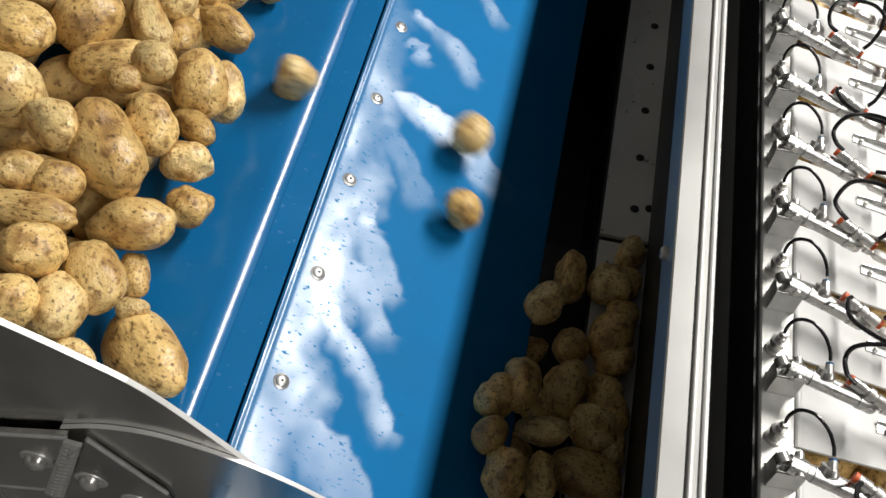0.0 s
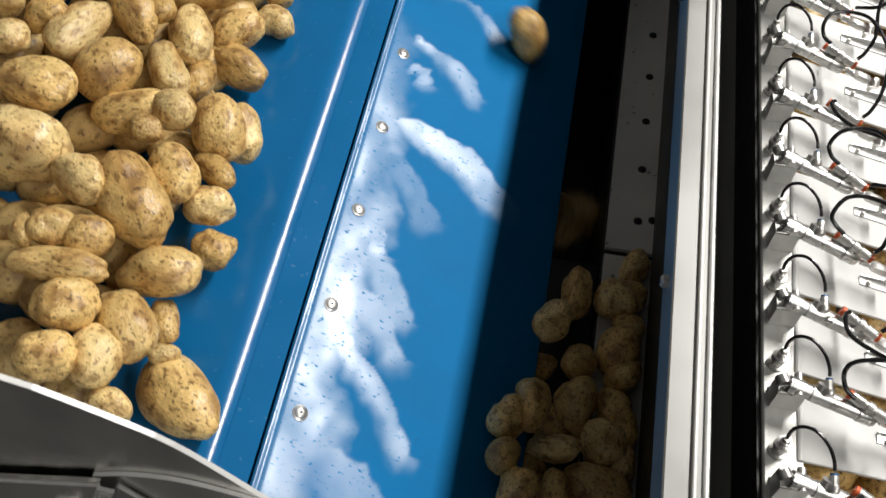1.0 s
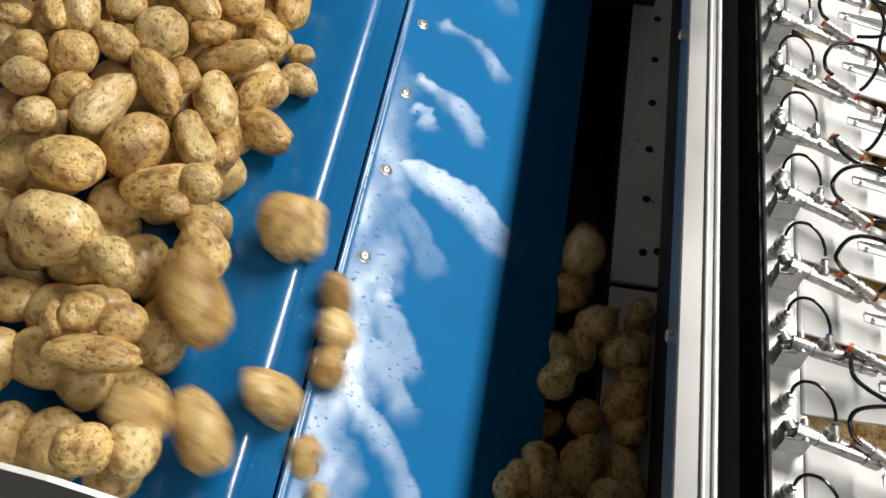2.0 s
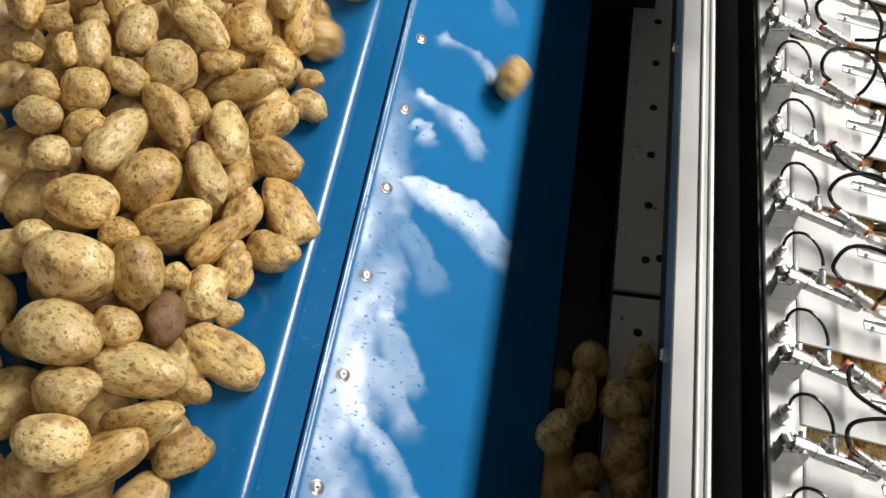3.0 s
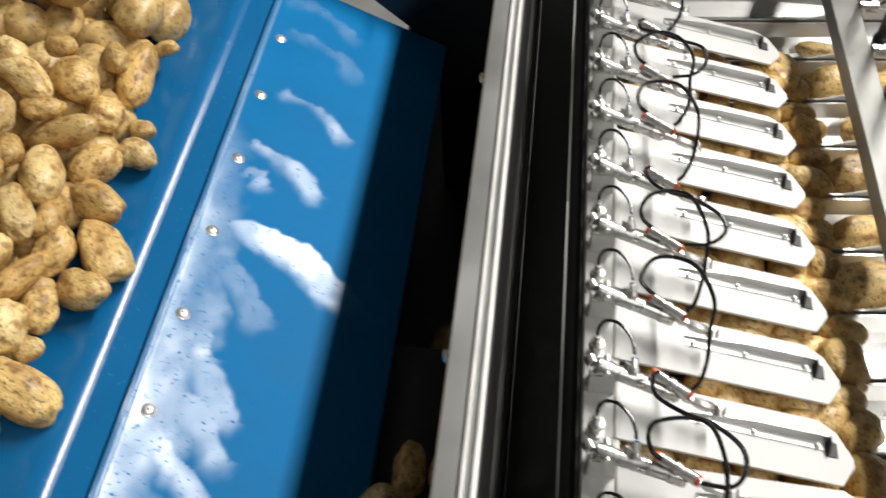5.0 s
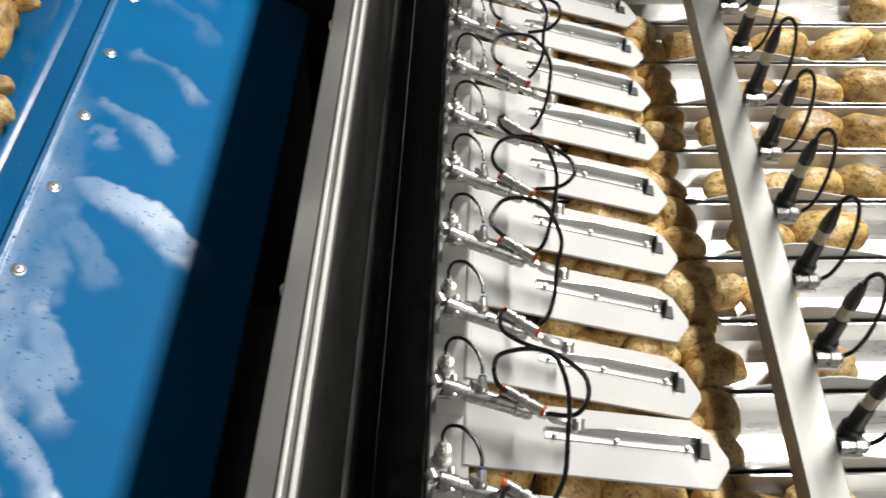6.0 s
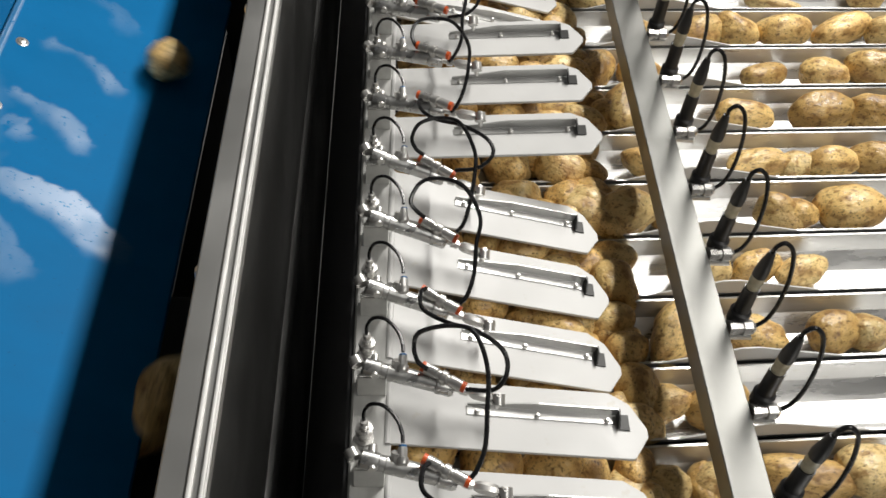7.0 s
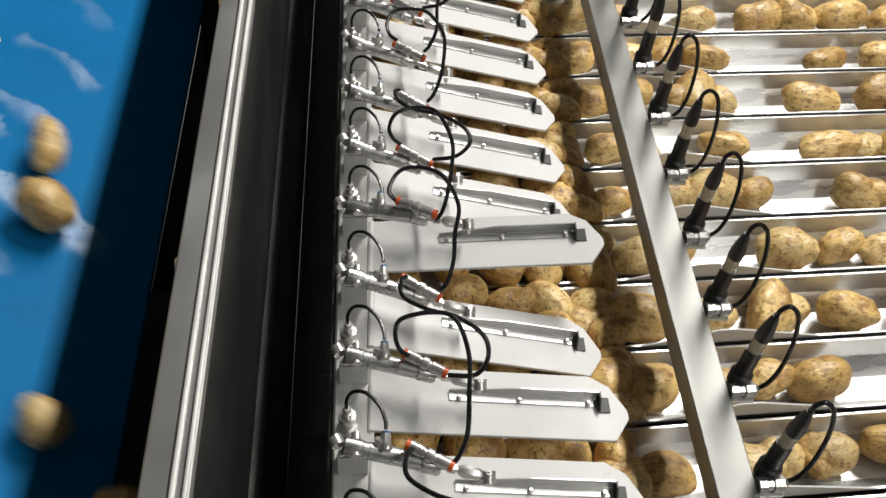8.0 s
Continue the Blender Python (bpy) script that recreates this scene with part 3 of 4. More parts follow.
for k in LANES:
    y = -PITCH * k
    if k == LANES[0]:
        FLAPS[k], ACTUATORS[k] = flap_first, actuator_first
        flap_first.matrix_basis = pose(0.024, y - 0.068, -0.018, 0, 0, FLAP_TURN)
        actuator_first.matrix_basis = pose(0, y, -0.018)
    else:
        FLAPS[k] = copy_thing(flap_first, pose(0.024, y - 0.068, -0.018, 0, 0, FLAP_TURN))
        ACTUATORS[k] = copy_thing(actuator_first, pose(0, y, -0.018))


def air_hose(k, crossing):
    """A hose from one tee to the next; crossing ones swing wide to the far side of the next tee."""
    o = Vector((0, -PITCH * k, 0))
    if crossing:
        pts = [(0.060, -0.055, 0.036), (0.054, -0.064, 0.040), (0.057, -0.086, 0.046), (0.078, -0.108, 0.052), (0.108, -0.128, 0.060), (0.132, -0.152, 0.062), (0.136, -0.171, 0.056), (0.122, -0.182, 0.044), (0.097, -0.174, 0.031)]
    else:
        pts = [(0.060, -0.055, 0.036), (0.050, -0.048, 0.040), (0.046, -0.037, 0.050), (0.055, -0.028, 0.060), (0.078, -0.024, 0.066), (0.103, -0.038, 0.068), (0.117, -0.074, 0.064), (0.115, -0.112, 0.056), (0.109, -0.142, 0.045), (0.1025, -0.161, 0.034), (0.0945, -0.1685, 0.0285)]
    wob = random.Random(k + 40)
    pts = [Vector(p) + o + Vector((wob.uniform(-1, 1), wob.uniform(-1, 1), wob.uniform(-1, 1))) * (0.003 if 1 < i < len(pts) - 2 else 0) for i, p in enumerate(pts)]
    ob = part("air_hose", tube(B(), pts, 0.0024, 8, 7), HOSE)
    tagged(ob, "wide black air hose crossing to the next cylinder" if crossing else "looped black air hose between two cylinders", "hose", "air hoses")


for k in LANES[:-1]:
    air_hose(k, k in (-1, 2, 5, 7))

# ---- lanes ----
LANE_SLOPE = math.degrees(math.atan(0.062))
LANE_X0, LANE_X1, LANE_TOP = 0.03, 1.35, -0.10


def lane_channel():
    thing = empty("lane", pose(0, 0, 0))
    line = [(-0.0470, 0.0), (-0.044, 0.0), (-0.036, -0.022), (-0.016, -0.040), (0.016, -0.040), (0.036, -0.022), (0.044, 0.0), (0.0468, 0.0), (0.0473, -0.012)]
    bm = B()
    prism(bm, sheet_profile(line, 0.0015), "x", LANE_X0, LANE_X1)
    part("tray", bm, LANE, thing, "polished steel tray", smooth=False)
    guide = [(0.34, 0.001), (0.43, 0.024), (0.45, 0.024), (0.56, 0.001)]
    bm = B()
    lo = [bm.verts.new((x, -0.0475, z)) for x, z in guide]
    hi = [bm.verts.new((x, -0.0455, z)) for x, z in guide]
    for i in range(4):
        j = (i + 1) % 4
        bm.faces.new((lo[i], lo[j], hi[j], hi[i]))
    bm.faces.new(lo[::-1]), bm.faces.new(hi)
    part("guide", bm, WHITE, thing, "white plastic guide plate", smooth=False)
    for x in (0.2, 0.8, 1.2):
        part("support", box(B(), x, x + 0.03, -0.02, 0.02, -0.08, -0.0415), DARK_STEEL, thing)
    return tagged(thing, "polished steel sorting lane with a white guide", "lane", "parallel sorting lanes")


lane_first = lane_channel()
LANE_Y = {}
for n, k in enumerate(range(-5, 10)):
    y = -0.125 - PITCH * k
    LANE_Y[k] = y
    m = pose(0, y, LANE_TOP, 0, 0, LANE_SLOPE)
    if n == 0:
        lane_first.matrix_basis = m
    else:
        copy_thing(lane_first, m)


def lane_frame():
    thing = empty("machine_stand", pose(0.7, 0, FLOOR_Z))
    for x in (-0.48, 0.12, 0.52):
        part("cross_bar", box(B(), x, x + 0.03, Y0, 0.5, LANE_TOP - 0.11 - FLOOR_Z, LANE_TOP - 0.081 - FLOOR_Z), DARK_STEEL, thing)
        for y in (-0.9, 0.4):
            part("leg", box(B(), x, x + 0.03, y, y + 0.03, 0, LANE_TOP - 0.1105 - FLOOR_Z), DARK_STEEL, thing)
    part("drip_tray", box(B(), -0.65, 0.7, Y0, 0.5, LANE_TOP - 0.16 - FLOOR_Z, LANE_TOP - 0.15 - FLOOR_Z), BLACK, thing)
    return tagged(thing, "dark steel frame carrying the sorting lanes", "stand")


lane_frame()


def far_wall_panel():
    thing = empty("back_wall", pose(0.2, 0.33, 0))
    part("plate", box(B(), -0.17, 0.4, 0, 0.006, -0.2, 0.22, 0.002), WHITE, thing, "white plastic end panel")
    for x in (0.05, 0.25):
        part("bolt", turned(B(), (x, 0.001, 0.10), (x, -0.004, 0.10), [(0, 0.005), (0.6, 0.005), (1, 0.003)], 6), CHROME, thing)
    return tagged(thing, "white plastic back wall closing the flap row", "wall")


far_wall_panel()


# ---- sensor beam ----
def sensor_beam():
    thing = empty("sensor_beam", pose(0.357, 0, 0))
    part("bar", prism(B(), [(-0.018, -0.014), (0.018, -0.010), (0.0185, 0.0195), (0.0175, 0.0205), (-0.0175, 0.0165), (-0.0185, 0.0155)], "y", Y0, Y1 - 0.3), BEAM, thing, smooth=False)
    for y in (-0.98, 0.62):
        part("post", box(B(), -0.014, 0.014, y, y + 0.03, FLOOR_Z, -0.0125), STEEL, thing)
    return tagged(thing, "flat brushed steel sensor beam over the lanes", "beam")


sensor_beam()


def sensor():
    thing = empty("sensor", pose(0.39, 0, 0))
    part("bracket", box(B(), -0.0076, 0.018, -0.012, 0.012, 0.008, 0.012), STEEL, thing)
    part("body", turned(B(), (0.006, 0.01, 0.012), (0.008, 0.012, 0.066), [(0, 0.009), (0.06, 0.0115), (0.32, 0.0115), (0.36, 0.0088), (1, 0.0082)], 14), BLACK, thing, "black sensor body")
    part("window", turned(B(), (0.008, 0.012, 0.066), (0.009, 0.012, 0.086), [(0, 0.0068), (0.45, 0.0068), (0.5, 0.0074), (1, 0.0074)], 14), CLEAR, thing, "clear connector sleeve")
    part("plug", turned(B(), (0.009, 0.012, 0.086), (0.011, 0.012, 0.121), [(0, 0.0078), (0.25, 0.0078), (0.6, 0.0062), (1, 0.0036)], 14), BLACK, thing, "black cable plug")
    part("cable_gland", turned(B(), (-0.007, -0.004, 0.018), (0.022, -0.002, 0.017), [(0, 0.008), (0.25, 0.008), (0.27, 0.0065), (0.5, 0.0065), (0.52, 0.0085), (0.85, 0.0085), (1, 0.005)], 8), CHROME, thing, "bright metal cable gland")
    part("cable", tube(B(), [(0.011, 0.012, 0.119), (0.013, 0.012, 0.130), (0.021, 0.012, 0.134), (0.031, 0.010, 0.122), (0.037, 0.006, 0.092), (0.037, 0.002, 0.055), (0.031, -0.001, 0.030), (0.02, -0.002, 0.017)], 0.0024), HOSE, thing, "bent black cable")
    return tagged(thing, "black optical sensor with cable loop", "sensor", "row of sensors")


sensor_first = sensor()
for n, k in enumerate(range(-3, 8)):
    m = pose(0.384, -0.176 - 0.1015 * k, 0)
    if n == 0:
        sensor_first.matrix_basis = m
    else:
        copy_thing(sensor_first, m)


# ---- side board of the hopper ----
def side_board():
    thing = empty("side_board", pose(-0.7, -0.888, 0))
    edge = [(-0.55, 0.60), (-0.2, 0.40), (0.102, 0.284), (0.144, 0.257), (0.188, 0.222), (0.232, 0.158), (0.282, 0.076), (0.33, -0.02)]
    raw, edge = edge, []
    for i in range(len(raw) - 1):
        p0, p1, p2, p3 = raw[max(i - 1, 0)], raw[i], raw[i + 1], raw[min(i + 2, len(raw) - 1)]
        if i == 2:
            p0 = (2 * p1[0] - p2[0], 2 * p1[1] - p2[1])
        for t in ((0.0, 0.25, 0.5, 0.75) if i > 1 else (0.0,)):
            edge.append(tuple(0.5 * (2 * b + (c - a) * t + (2 * a - 5 * b + 4 * c - d) * t * t + (3 * b - a - 3 * c + d) * t ** 3) for a, b, c, d in zip(p0, p1, p2, p3)))
    edge.append(raw[-1])
    outline = edge + [(0.30, -0.06), (-0.55, -0.25)]
    part("board", prism(B(), outline, "y", -0.003, 0.0), PLATE_STEEL, thing, "dark polished steel board with a bright cut edge", smooth=False)
    rim = [(x, z + 0.0003) for x, z in edge] + [(x, z + 0.0018) for x, z in reversed(edge)]
    part("edge_strip", prism(B(), rim, "y", -0.0036, 0.0006), EDGE, thing, "pale edge strip", smooth=False)
    # second plate in front of the board, with a bright bowed top edge
    bow = smooth_line([Vector((x, 0, z)) for x, z in ((0.100, 0.128), (0.128, 0.143), (0.157, 0.152), (0.186, 0.154), (0.219, 0.147), (0.251, 0.134), (0.287, 0.112), (0.315, 0.088))], 4)
    bow = [(p.x, p.z) for p in bow]
    part("outer_plate", prism(B(), bow + [(0.315, -0.10), (0.100, -0.10)], "y", -0.0065, -0.0036), PLATE_STEEL, thing, "polished steel front plate", smooth=False)
    part("plate_edge", prism(B(), bow + [(x, z + 0.0014) for x, z in reversed(bow)], "y", -0.0069, -0.0034), EDGE, thing, "bright cut edge", smooth=False)
    # box bar that ends at the welded corner
    ends = [(-0.45, -0.085), (0.108, 0.130), (0.049, -0.012), (-0.45, -0.205)]
    part("box_bar", prism(B(), ends, "y", -0.0140, -0.0072), PLATE_STEEL, thing, "dark steel box bar", smooth=False)
    for (x0, z0), (x1, z1) in ((ends[0], ends[1]), (ends[3], ends[2])):
        part("bar_edge", rod(B(), (x0, -0.0132, z0), (x1, -0.0132, z1), 0.0021, seg=8), STEEL, thing, "worn bright bar edge")
    part("corner_strip", prism(B(), [(0.108, 0.131), (0.122, 0.129), (0.066, -0.014), (0.049, -0.011)], "y", -0.0180, -0.0142), STEEL, thing, "ground steel corner strip", smooth=False)
    for i in range(15):
        k = (i + 0.5) / 15
        c = Vector((0.0575, -0.0180, -0.0125)).lerp(Vector((0.115, -0.0180, 0.130)), k)
        part("weld", turned(B(), c - Vector((0.0055, 0, 0.0012)), c + Vector((0.0055, 0, 0.0012)), [(0, 0.0008), (0.25, 0.0022), (0.5, 0.0028), (0.75, 0.0022), (1, 0.0008)], 8), CHROME, thing)
    part("gusset", prism(B(), [(0.123, 0.127), (0.170, 0.040), (0.172, -0.09), (0.040, -0.09), (0.068, -0.012)], "y", -0.0115, -0.0072), STEEL_DULL, thing, "dull steel gusset plate", smooth=False)
    part("gusset_edge", rod(B(), (0.123, -0.0105, 0.128), (0.171, -0.0105, 0.040), 0.0018, seg=8), STEEL, thing)
    for x, z, y in ((0.066, 0.068, -0.0140), (0.103, 0.037, -0.0115), (0.137, 0.005, -0.0115)):
        bolt = part("bolt", turned(B(), (x, y, z), (x, y - 0.010, z), [(0, 0.0125), (0.12, 0.0125), (0.14, 0.0098), (0.5, 0.0092), (0.75, 0.0075), (0.92, 0.0042), (1, 0.001)], 16), CHROME, thing, "domed steel bolt")
        part("washer", turned(B(), (x, y - 0.0001, z), (x, y - 0.0014, z), [(0, 0.0150), (1, 0.0145)], 16), STEEL, bolt)
    part("stay", box(B(), -0.5, -0.45, -0.004, 0.0, FLOOR_Z, -0.22), STEEL, thing)
    return tagged(thing, "dark steel side board of the potato hopper", "board")


side_board()


# ---- potatoes ----
def potato_mesh(seed, long, lumps):
    rng = random.Random(seed)
    bm = B()
    bmesh.ops.create_icosphere(bm, subdivisions=4, radius=1.0)
    off = Vector((rng.uniform(0, 50), rng.uniform(0, 50), rng.uniform(0, 50)))
    bend, taper, flat = rng.uniform(-0.15, 0.15), rng.uniform(-0.12, 0.12), rng.uniform(0.84, 0.96)
    eyes = [Vector((rng.uniform(-1, 1), rng.uniform(-1, 1), rng.uniform(-1, 1))).normalized() for _ in range(9)]
    knobs = []
    for _ in range(rng.choice((0, 1, 1, 2, 2))):
        knobs.append((Vector((rng.choice((-1, 1)) * rng.uniform(0.4, 1), rng.uniform(-0.9, 0.9), rng.uniform(-0.9, 0.9))).normalized(), rng.uniform(0.08, 0.20), rng.uniform(0.5, 0.75)))
    creases = [(Vector((rng.uniform(-0.6, 0.6), rng.uniform(-1, 1), rng.uniform(-1, 1))).normalized(), rng.uniform(-0.2, 0.5), rng.uniform(0.03, 0.07)) for _ in range(rng.choice((0, 1, 2)))]
    for v in bm.verts:
        n = v.co.normalized()
        r = 1.0 + lumps * noise.noise(n * 1.1 + off) + 0.35 * lumps * noise.noise(n * 2.6 + off)
        for e in eyes:
            d = (n - e).length
            r -= 0.035 * math.exp(-(d / 0.13) ** 2)
        for e, rise, wide in knobs:
            r += rise * math.exp(-((n - e).length / wide) ** 2) - 0.05 * math.exp(-(((n - e).length - wide * 1.5) / 0.2) ** 2)
        for e, at, deep in creases:
            r -= deep * math.exp(-((n.dot(e) - at) / 0.10) ** 2) * max(0.0, 0.5 + noise.noise(n * 1.3 + off * 2))
        p = n * (r * (abs(n.x) ** 2.25 + abs(n.y) ** 2.25 + abs(n.z) ** 2.25) ** (-1 / 2.25))
        p.y *= 1 + taper * p.x
        p.z *= flat * (1 + 0.6 * taper * p.x)
        p.z += bend * (p.x * p.x - 0.4)
        v.co = p
    return bm


PALE = [mesh_of(potato_mesh(s, 1, 0.08 + 0.04 * (s % 4)), "potato", TATER[s % 3], angle=180) for s in range(24)]
BROWN = mesh_of(potato_mesh(77, 1, 0.2), "potato", TATER_DARK, angle=180)
RNG = random.Random(11)
MOVES = []


def potato(x, y, z, a, b, yaw, label, group, tilt=None, mesh=None):
    """One potato: half length a, half width b. Unit meshes are scaled to it."""
    ob = new("potato", mesh or RNG.choice(PALE))
    tilt = RNG.uniform(-22, 22) if tilt is None else tilt
    roll = RNG.uniform(0, 360)
    ob.matrix_basis = pose(x, y, z, 0, tilt, yaw) @ pose(0, 0, 0, roll) @ Matrix.Diagonal((a * 0.97, b * 0.98, b * 0.98, 1))
    return tagged(ob, label, "potato", group)


def turn_of(ob):
    return ob.matrix_basis.to_quaternion().to_matrix().to_4x4()


def at_place(ob, x, y, z, spin=None):
    m = turn_of(ob)
    if spin is not None:
        m = spin @ m
    return Matrix.Translation((x, y, z)) @ m


# way of the heap on the belt: seconds, forward shift, sideways shift
HEAP = [(0, -0.058, 0.028), (0.5, -0.055, 0.028), (1.0, -0.048, 0.026), (1.5, -0.032, 0.016), (1.7, -0.024, 0.011), (2.3, -0.010, 0.003), (2.8, -0.002, 0),
        (3.5, 0, 0), (4.9, 0, 0), (5.2, 0.012, 0), (6.3, 0.03, 0), (8.0, 0.05, 0)]


def heap_shift(t):
    for (t0, x0, y0), (t1, x1, y1) in zip(HEAP, HEAP[1:]):
        if t <= t1:
            s = (t - t0) / (t1 - t0)
            return x0 + (x1 - x0) * s, y0 + (y1 - y0) * s
    return HEAP[-1][1:]


HEAP_LABEL = "tan washed potato lying in a heap on the blue belt"


def resting(x, y, z, a, b, yaw):
    ob = potato(x, y, z, a, b, yaw, HEAP_LABEL, "potato heap")
    rows = [(t, at_place(ob, x + dx, y + dy, z)) for t, dx, dy in HEAP]
    MOVES.append((ob, rows))


def arriving(x, y, z, a, b, yaw, mesh=None):
    """Potatoes that slide up from the rear of the belt with the next surge."""
    ob = potato(x, y, z, a, b, yaw, HEAP_LABEL if not mesh else "brown bruised potato lying in the heap", "potato heap", mesh=mesh)
    back, side = 0.30, 0.06
    rows = [(t, at_place(ob, x + dx - back, y + dy + side, z)) for t, dx, dy in HEAP if t < 1.8]
    rows += [(2.1, at_place(ob, x - 0.20, y + 0.04, z + 0.004)), (2.5, at_place(ob, x - 0.05, y + 0.01, z)), (2.75, at_place(ob, x, y, z))]
    rows += [(t, at_place(ob, x + dx, y + dy, z)) for t, dx, dy in HEAP if t > 2.8]
    MOVES.append((ob, rows))


def chute_point(s, y, lift):
    p = SEAM + ALONG * s + SHEET_N * lift
    return p.x, y, p.z


TROUGH_END = [0]


def trough_rest(y):
    """A free place on the trough's belt near y, and the place to which the belt takes it."""
    TROUGH_END[0] += 1
    i = TROUGH_END[0]
    low = -0.165 if y < DECK_END else -0.415
    here = (-0.215 + 0.05 * ((i % 2) - 0.5), y + 0.02 * ((i // 2) % 5), low + 0.008 * (i % 3))
    return here, (-0.285 + 0.045 * (i % 3), -0.99 + 0.03 * ((i // 3) % 5), low + 0.012 * ((i // 15) % 6))


def roll_down(t0, x, y, b, drift):
    """Rows of a potato that leaves the belt at t0 from x, y, z and tumbles down the chute into the trough."""
    rows, turns = [], 0.0
    lip = -0.545
    way = max(lip - x, 0.02)
    t1 = t0 + way / 0.55
    stages = [(t1, (lip, y + drift * 0.3, BELT_Z + b - 0.006), 120 * way / 0.1)]
    for s, dt in ((0.08, 0.16), (0.17, 0.12), (0.255, 0.10)):
        t1 += dt
        stages.append((t1, chute_point(s, y + drift * (0.4 + 1.6 * s), b + 0.004 + (0.012 if s == 0.17 else 0)), 70))
    here, there = trough_rest(y + drift)
    stages.append((t1 + 0.14, (-0.215, here[1], 0.5 * (here[2] - 0.11)), 70))
    stages.append((t1 + 0.26, here, 40))
    stages.append((t1 + 1.1, there, 0))
    for t, p, turn in stages:
        turns += turn
        rows.append((t, p, turns))
    return rows


def spun(ob, rows, axis, first):
    """Rows of pose from rows of place and turn, with steps between where the turn is large."""
    out, t_last, p_last, a_last = [], *first, 0.0
    out.append((t_last, at_place(ob, *p_last)))
    for t, p, a in rows:
        steps = max(1, math.ceil(abs(a - a_last) / 75))
        for i in range(1, steps + 1):
            s = i / steps
            q = Vector(p_last).lerp(Vector(p), s)
            out.append((t_last + (t - t_last) * s, at_place(ob, *q, Matrix.Rotation(radians(a_last + (a - a_last) * s), 4, axis))))
        t_last, p_last, a_last = t, p, a
    return out


def clip_rows(rows):
    """Rows cut to whole film steps between 0 and 8 s, one a step."""
    rows = sorted(rows, key=lambda r: r[0])
    out = {}
    before = [r for r in rows if r[0] <= 0]
    if before and rows[-1][0] > 0:
        after = [r for r in rows if r[0] > 0][0]
        a, b = before[-1], after
        s = (0 - a[0]) / (b[0] - a[0])
        out[0] = (0.0, a[1].lerp(b[1], s))
    for i, (t, m) in enumerate(rows):
        if 0 <= t <= 8:
            out[round(t * FPS)] = (t, m)
        elif t > 8:
            a = rows[i - 1]
            if a[0] < 8:
                s = (8 - a[0]) / (t - a[0])
                out[round(8 * FPS)] = (8.0, a[1].lerp(m, s))
            break
    out = [out[k] for k in sorted(out)]
    if out[0][0] > 0:
        out.insert(0, (0.0, out[0][1]))
    if out[-1][0] < 8:
        out.append((8.0, out[-1][1]))
    return out


LEAVE = [0]


def leaving(x, y, z, a, b, yaw, early=None):
    """Potatoes at the heap's front that roll off with the surge after 1.7 s."""
    ob = potato(x, y, z, a, b, yaw, HEAP_LABEL, "potato heap")
    fx, fy = heap_shift(0.5)
    LEAVE[0] += 1
    start = 1.75 + max(0, -0.58 - x) * 1.6 + 0.03 * (LEAVE[0] % 5)
    start = early or start
    hold = [(t, at_place(ob, x + dx - fx, y + dy - fy, z)) for t, dx, dy in HEAP if t < start - 0.02]
    sx, sy = heap_shift(start)
    p = (x + sx - fx, y + sy - fy, z)
    rows = hold + spun(ob, roll_down(start, p[0], p[1], b, -0.03), Vector((0.1, 1, 0)).normalized(), (start, p))
    MOVES.append((ob, clip_rows(rows)))


TUMBLE_SPEED = 1.0


def tumbling(t, x, y, a, b, yaw):
    """A potato tumbling down the chute, at x, y at the time t."""
    b = min(b, 0.034)
    ob = potato(x, y, 0, a, b, yaw, "tan potato tumbling down the blue chute into the trough", "tumbling potatoes")
    drift = -0.16
    s_here = (Vector((x, 0, 0)) - SEAM).x / ALONG.x
    lip_t = t - (s_here + 0.05) / TUMBLE_SPEED
    lip = (-0.548, y - drift * (s_here + 0.05), BELT_Z + b - 0.004)
    hide = (-0.76, lip[1] + 0.02, BELT_Z + b)
    rows = [(lip_t, lip, 150)]
    for s in (0.05, 0.13, 0.21, 0.28):
        tt = lip_t + (s + 0.05) / TUMBLE_SPEED
        lift = b + 0.002 + (0.010 if s in (0.13,) else 0.0)
        rows.append((tt, chute_point(s, lip[1] + drift * (s + 0.05), lift), 150 + 420 * (s + 0.05)))
    here, there = trough_rest(y - 0.06)
    rows.append((tt + 0.12, (-0.215, here[1], 0.5 * (here[2] - 0.12)), 330))
    rows.append((tt + 0.22, here, 370))
    rows.append((tt + 1.1, there, 370))
    MOVES.append((ob, clip_rows(spun(ob, rows, Vector((0.15, 1, 0)).normalized(), (lip_t - 0.32, hide)))))


# slow belt of the trough: seconds, shift towards the near end
TROUGH_WAY = [(0, 0), (1.0, 0.0), (1.7, -0.012), (3.0, -0.080), (3.5, -0.103), (4.5, -0.112), (5.2, -0.150), (6.3, -0.360), (8.0, -0.420)]


def in_trough(x, y, z, a, b, yaw):
    x = min(x, -0.116 - max(b, 0.95 * a * abs(math.cos(radians(yaw)))))     # clear of the skirt plate
    ob = potato(x, y, z, a, b, yaw, "brown shaded potato heaped in the dark trough", "trough potatoes")
    MOVES.append((ob, [(t, at_place(ob, x, y + d, z)) for t, d in TROUGH_WAY]))


LANE_SPEED = 0.15


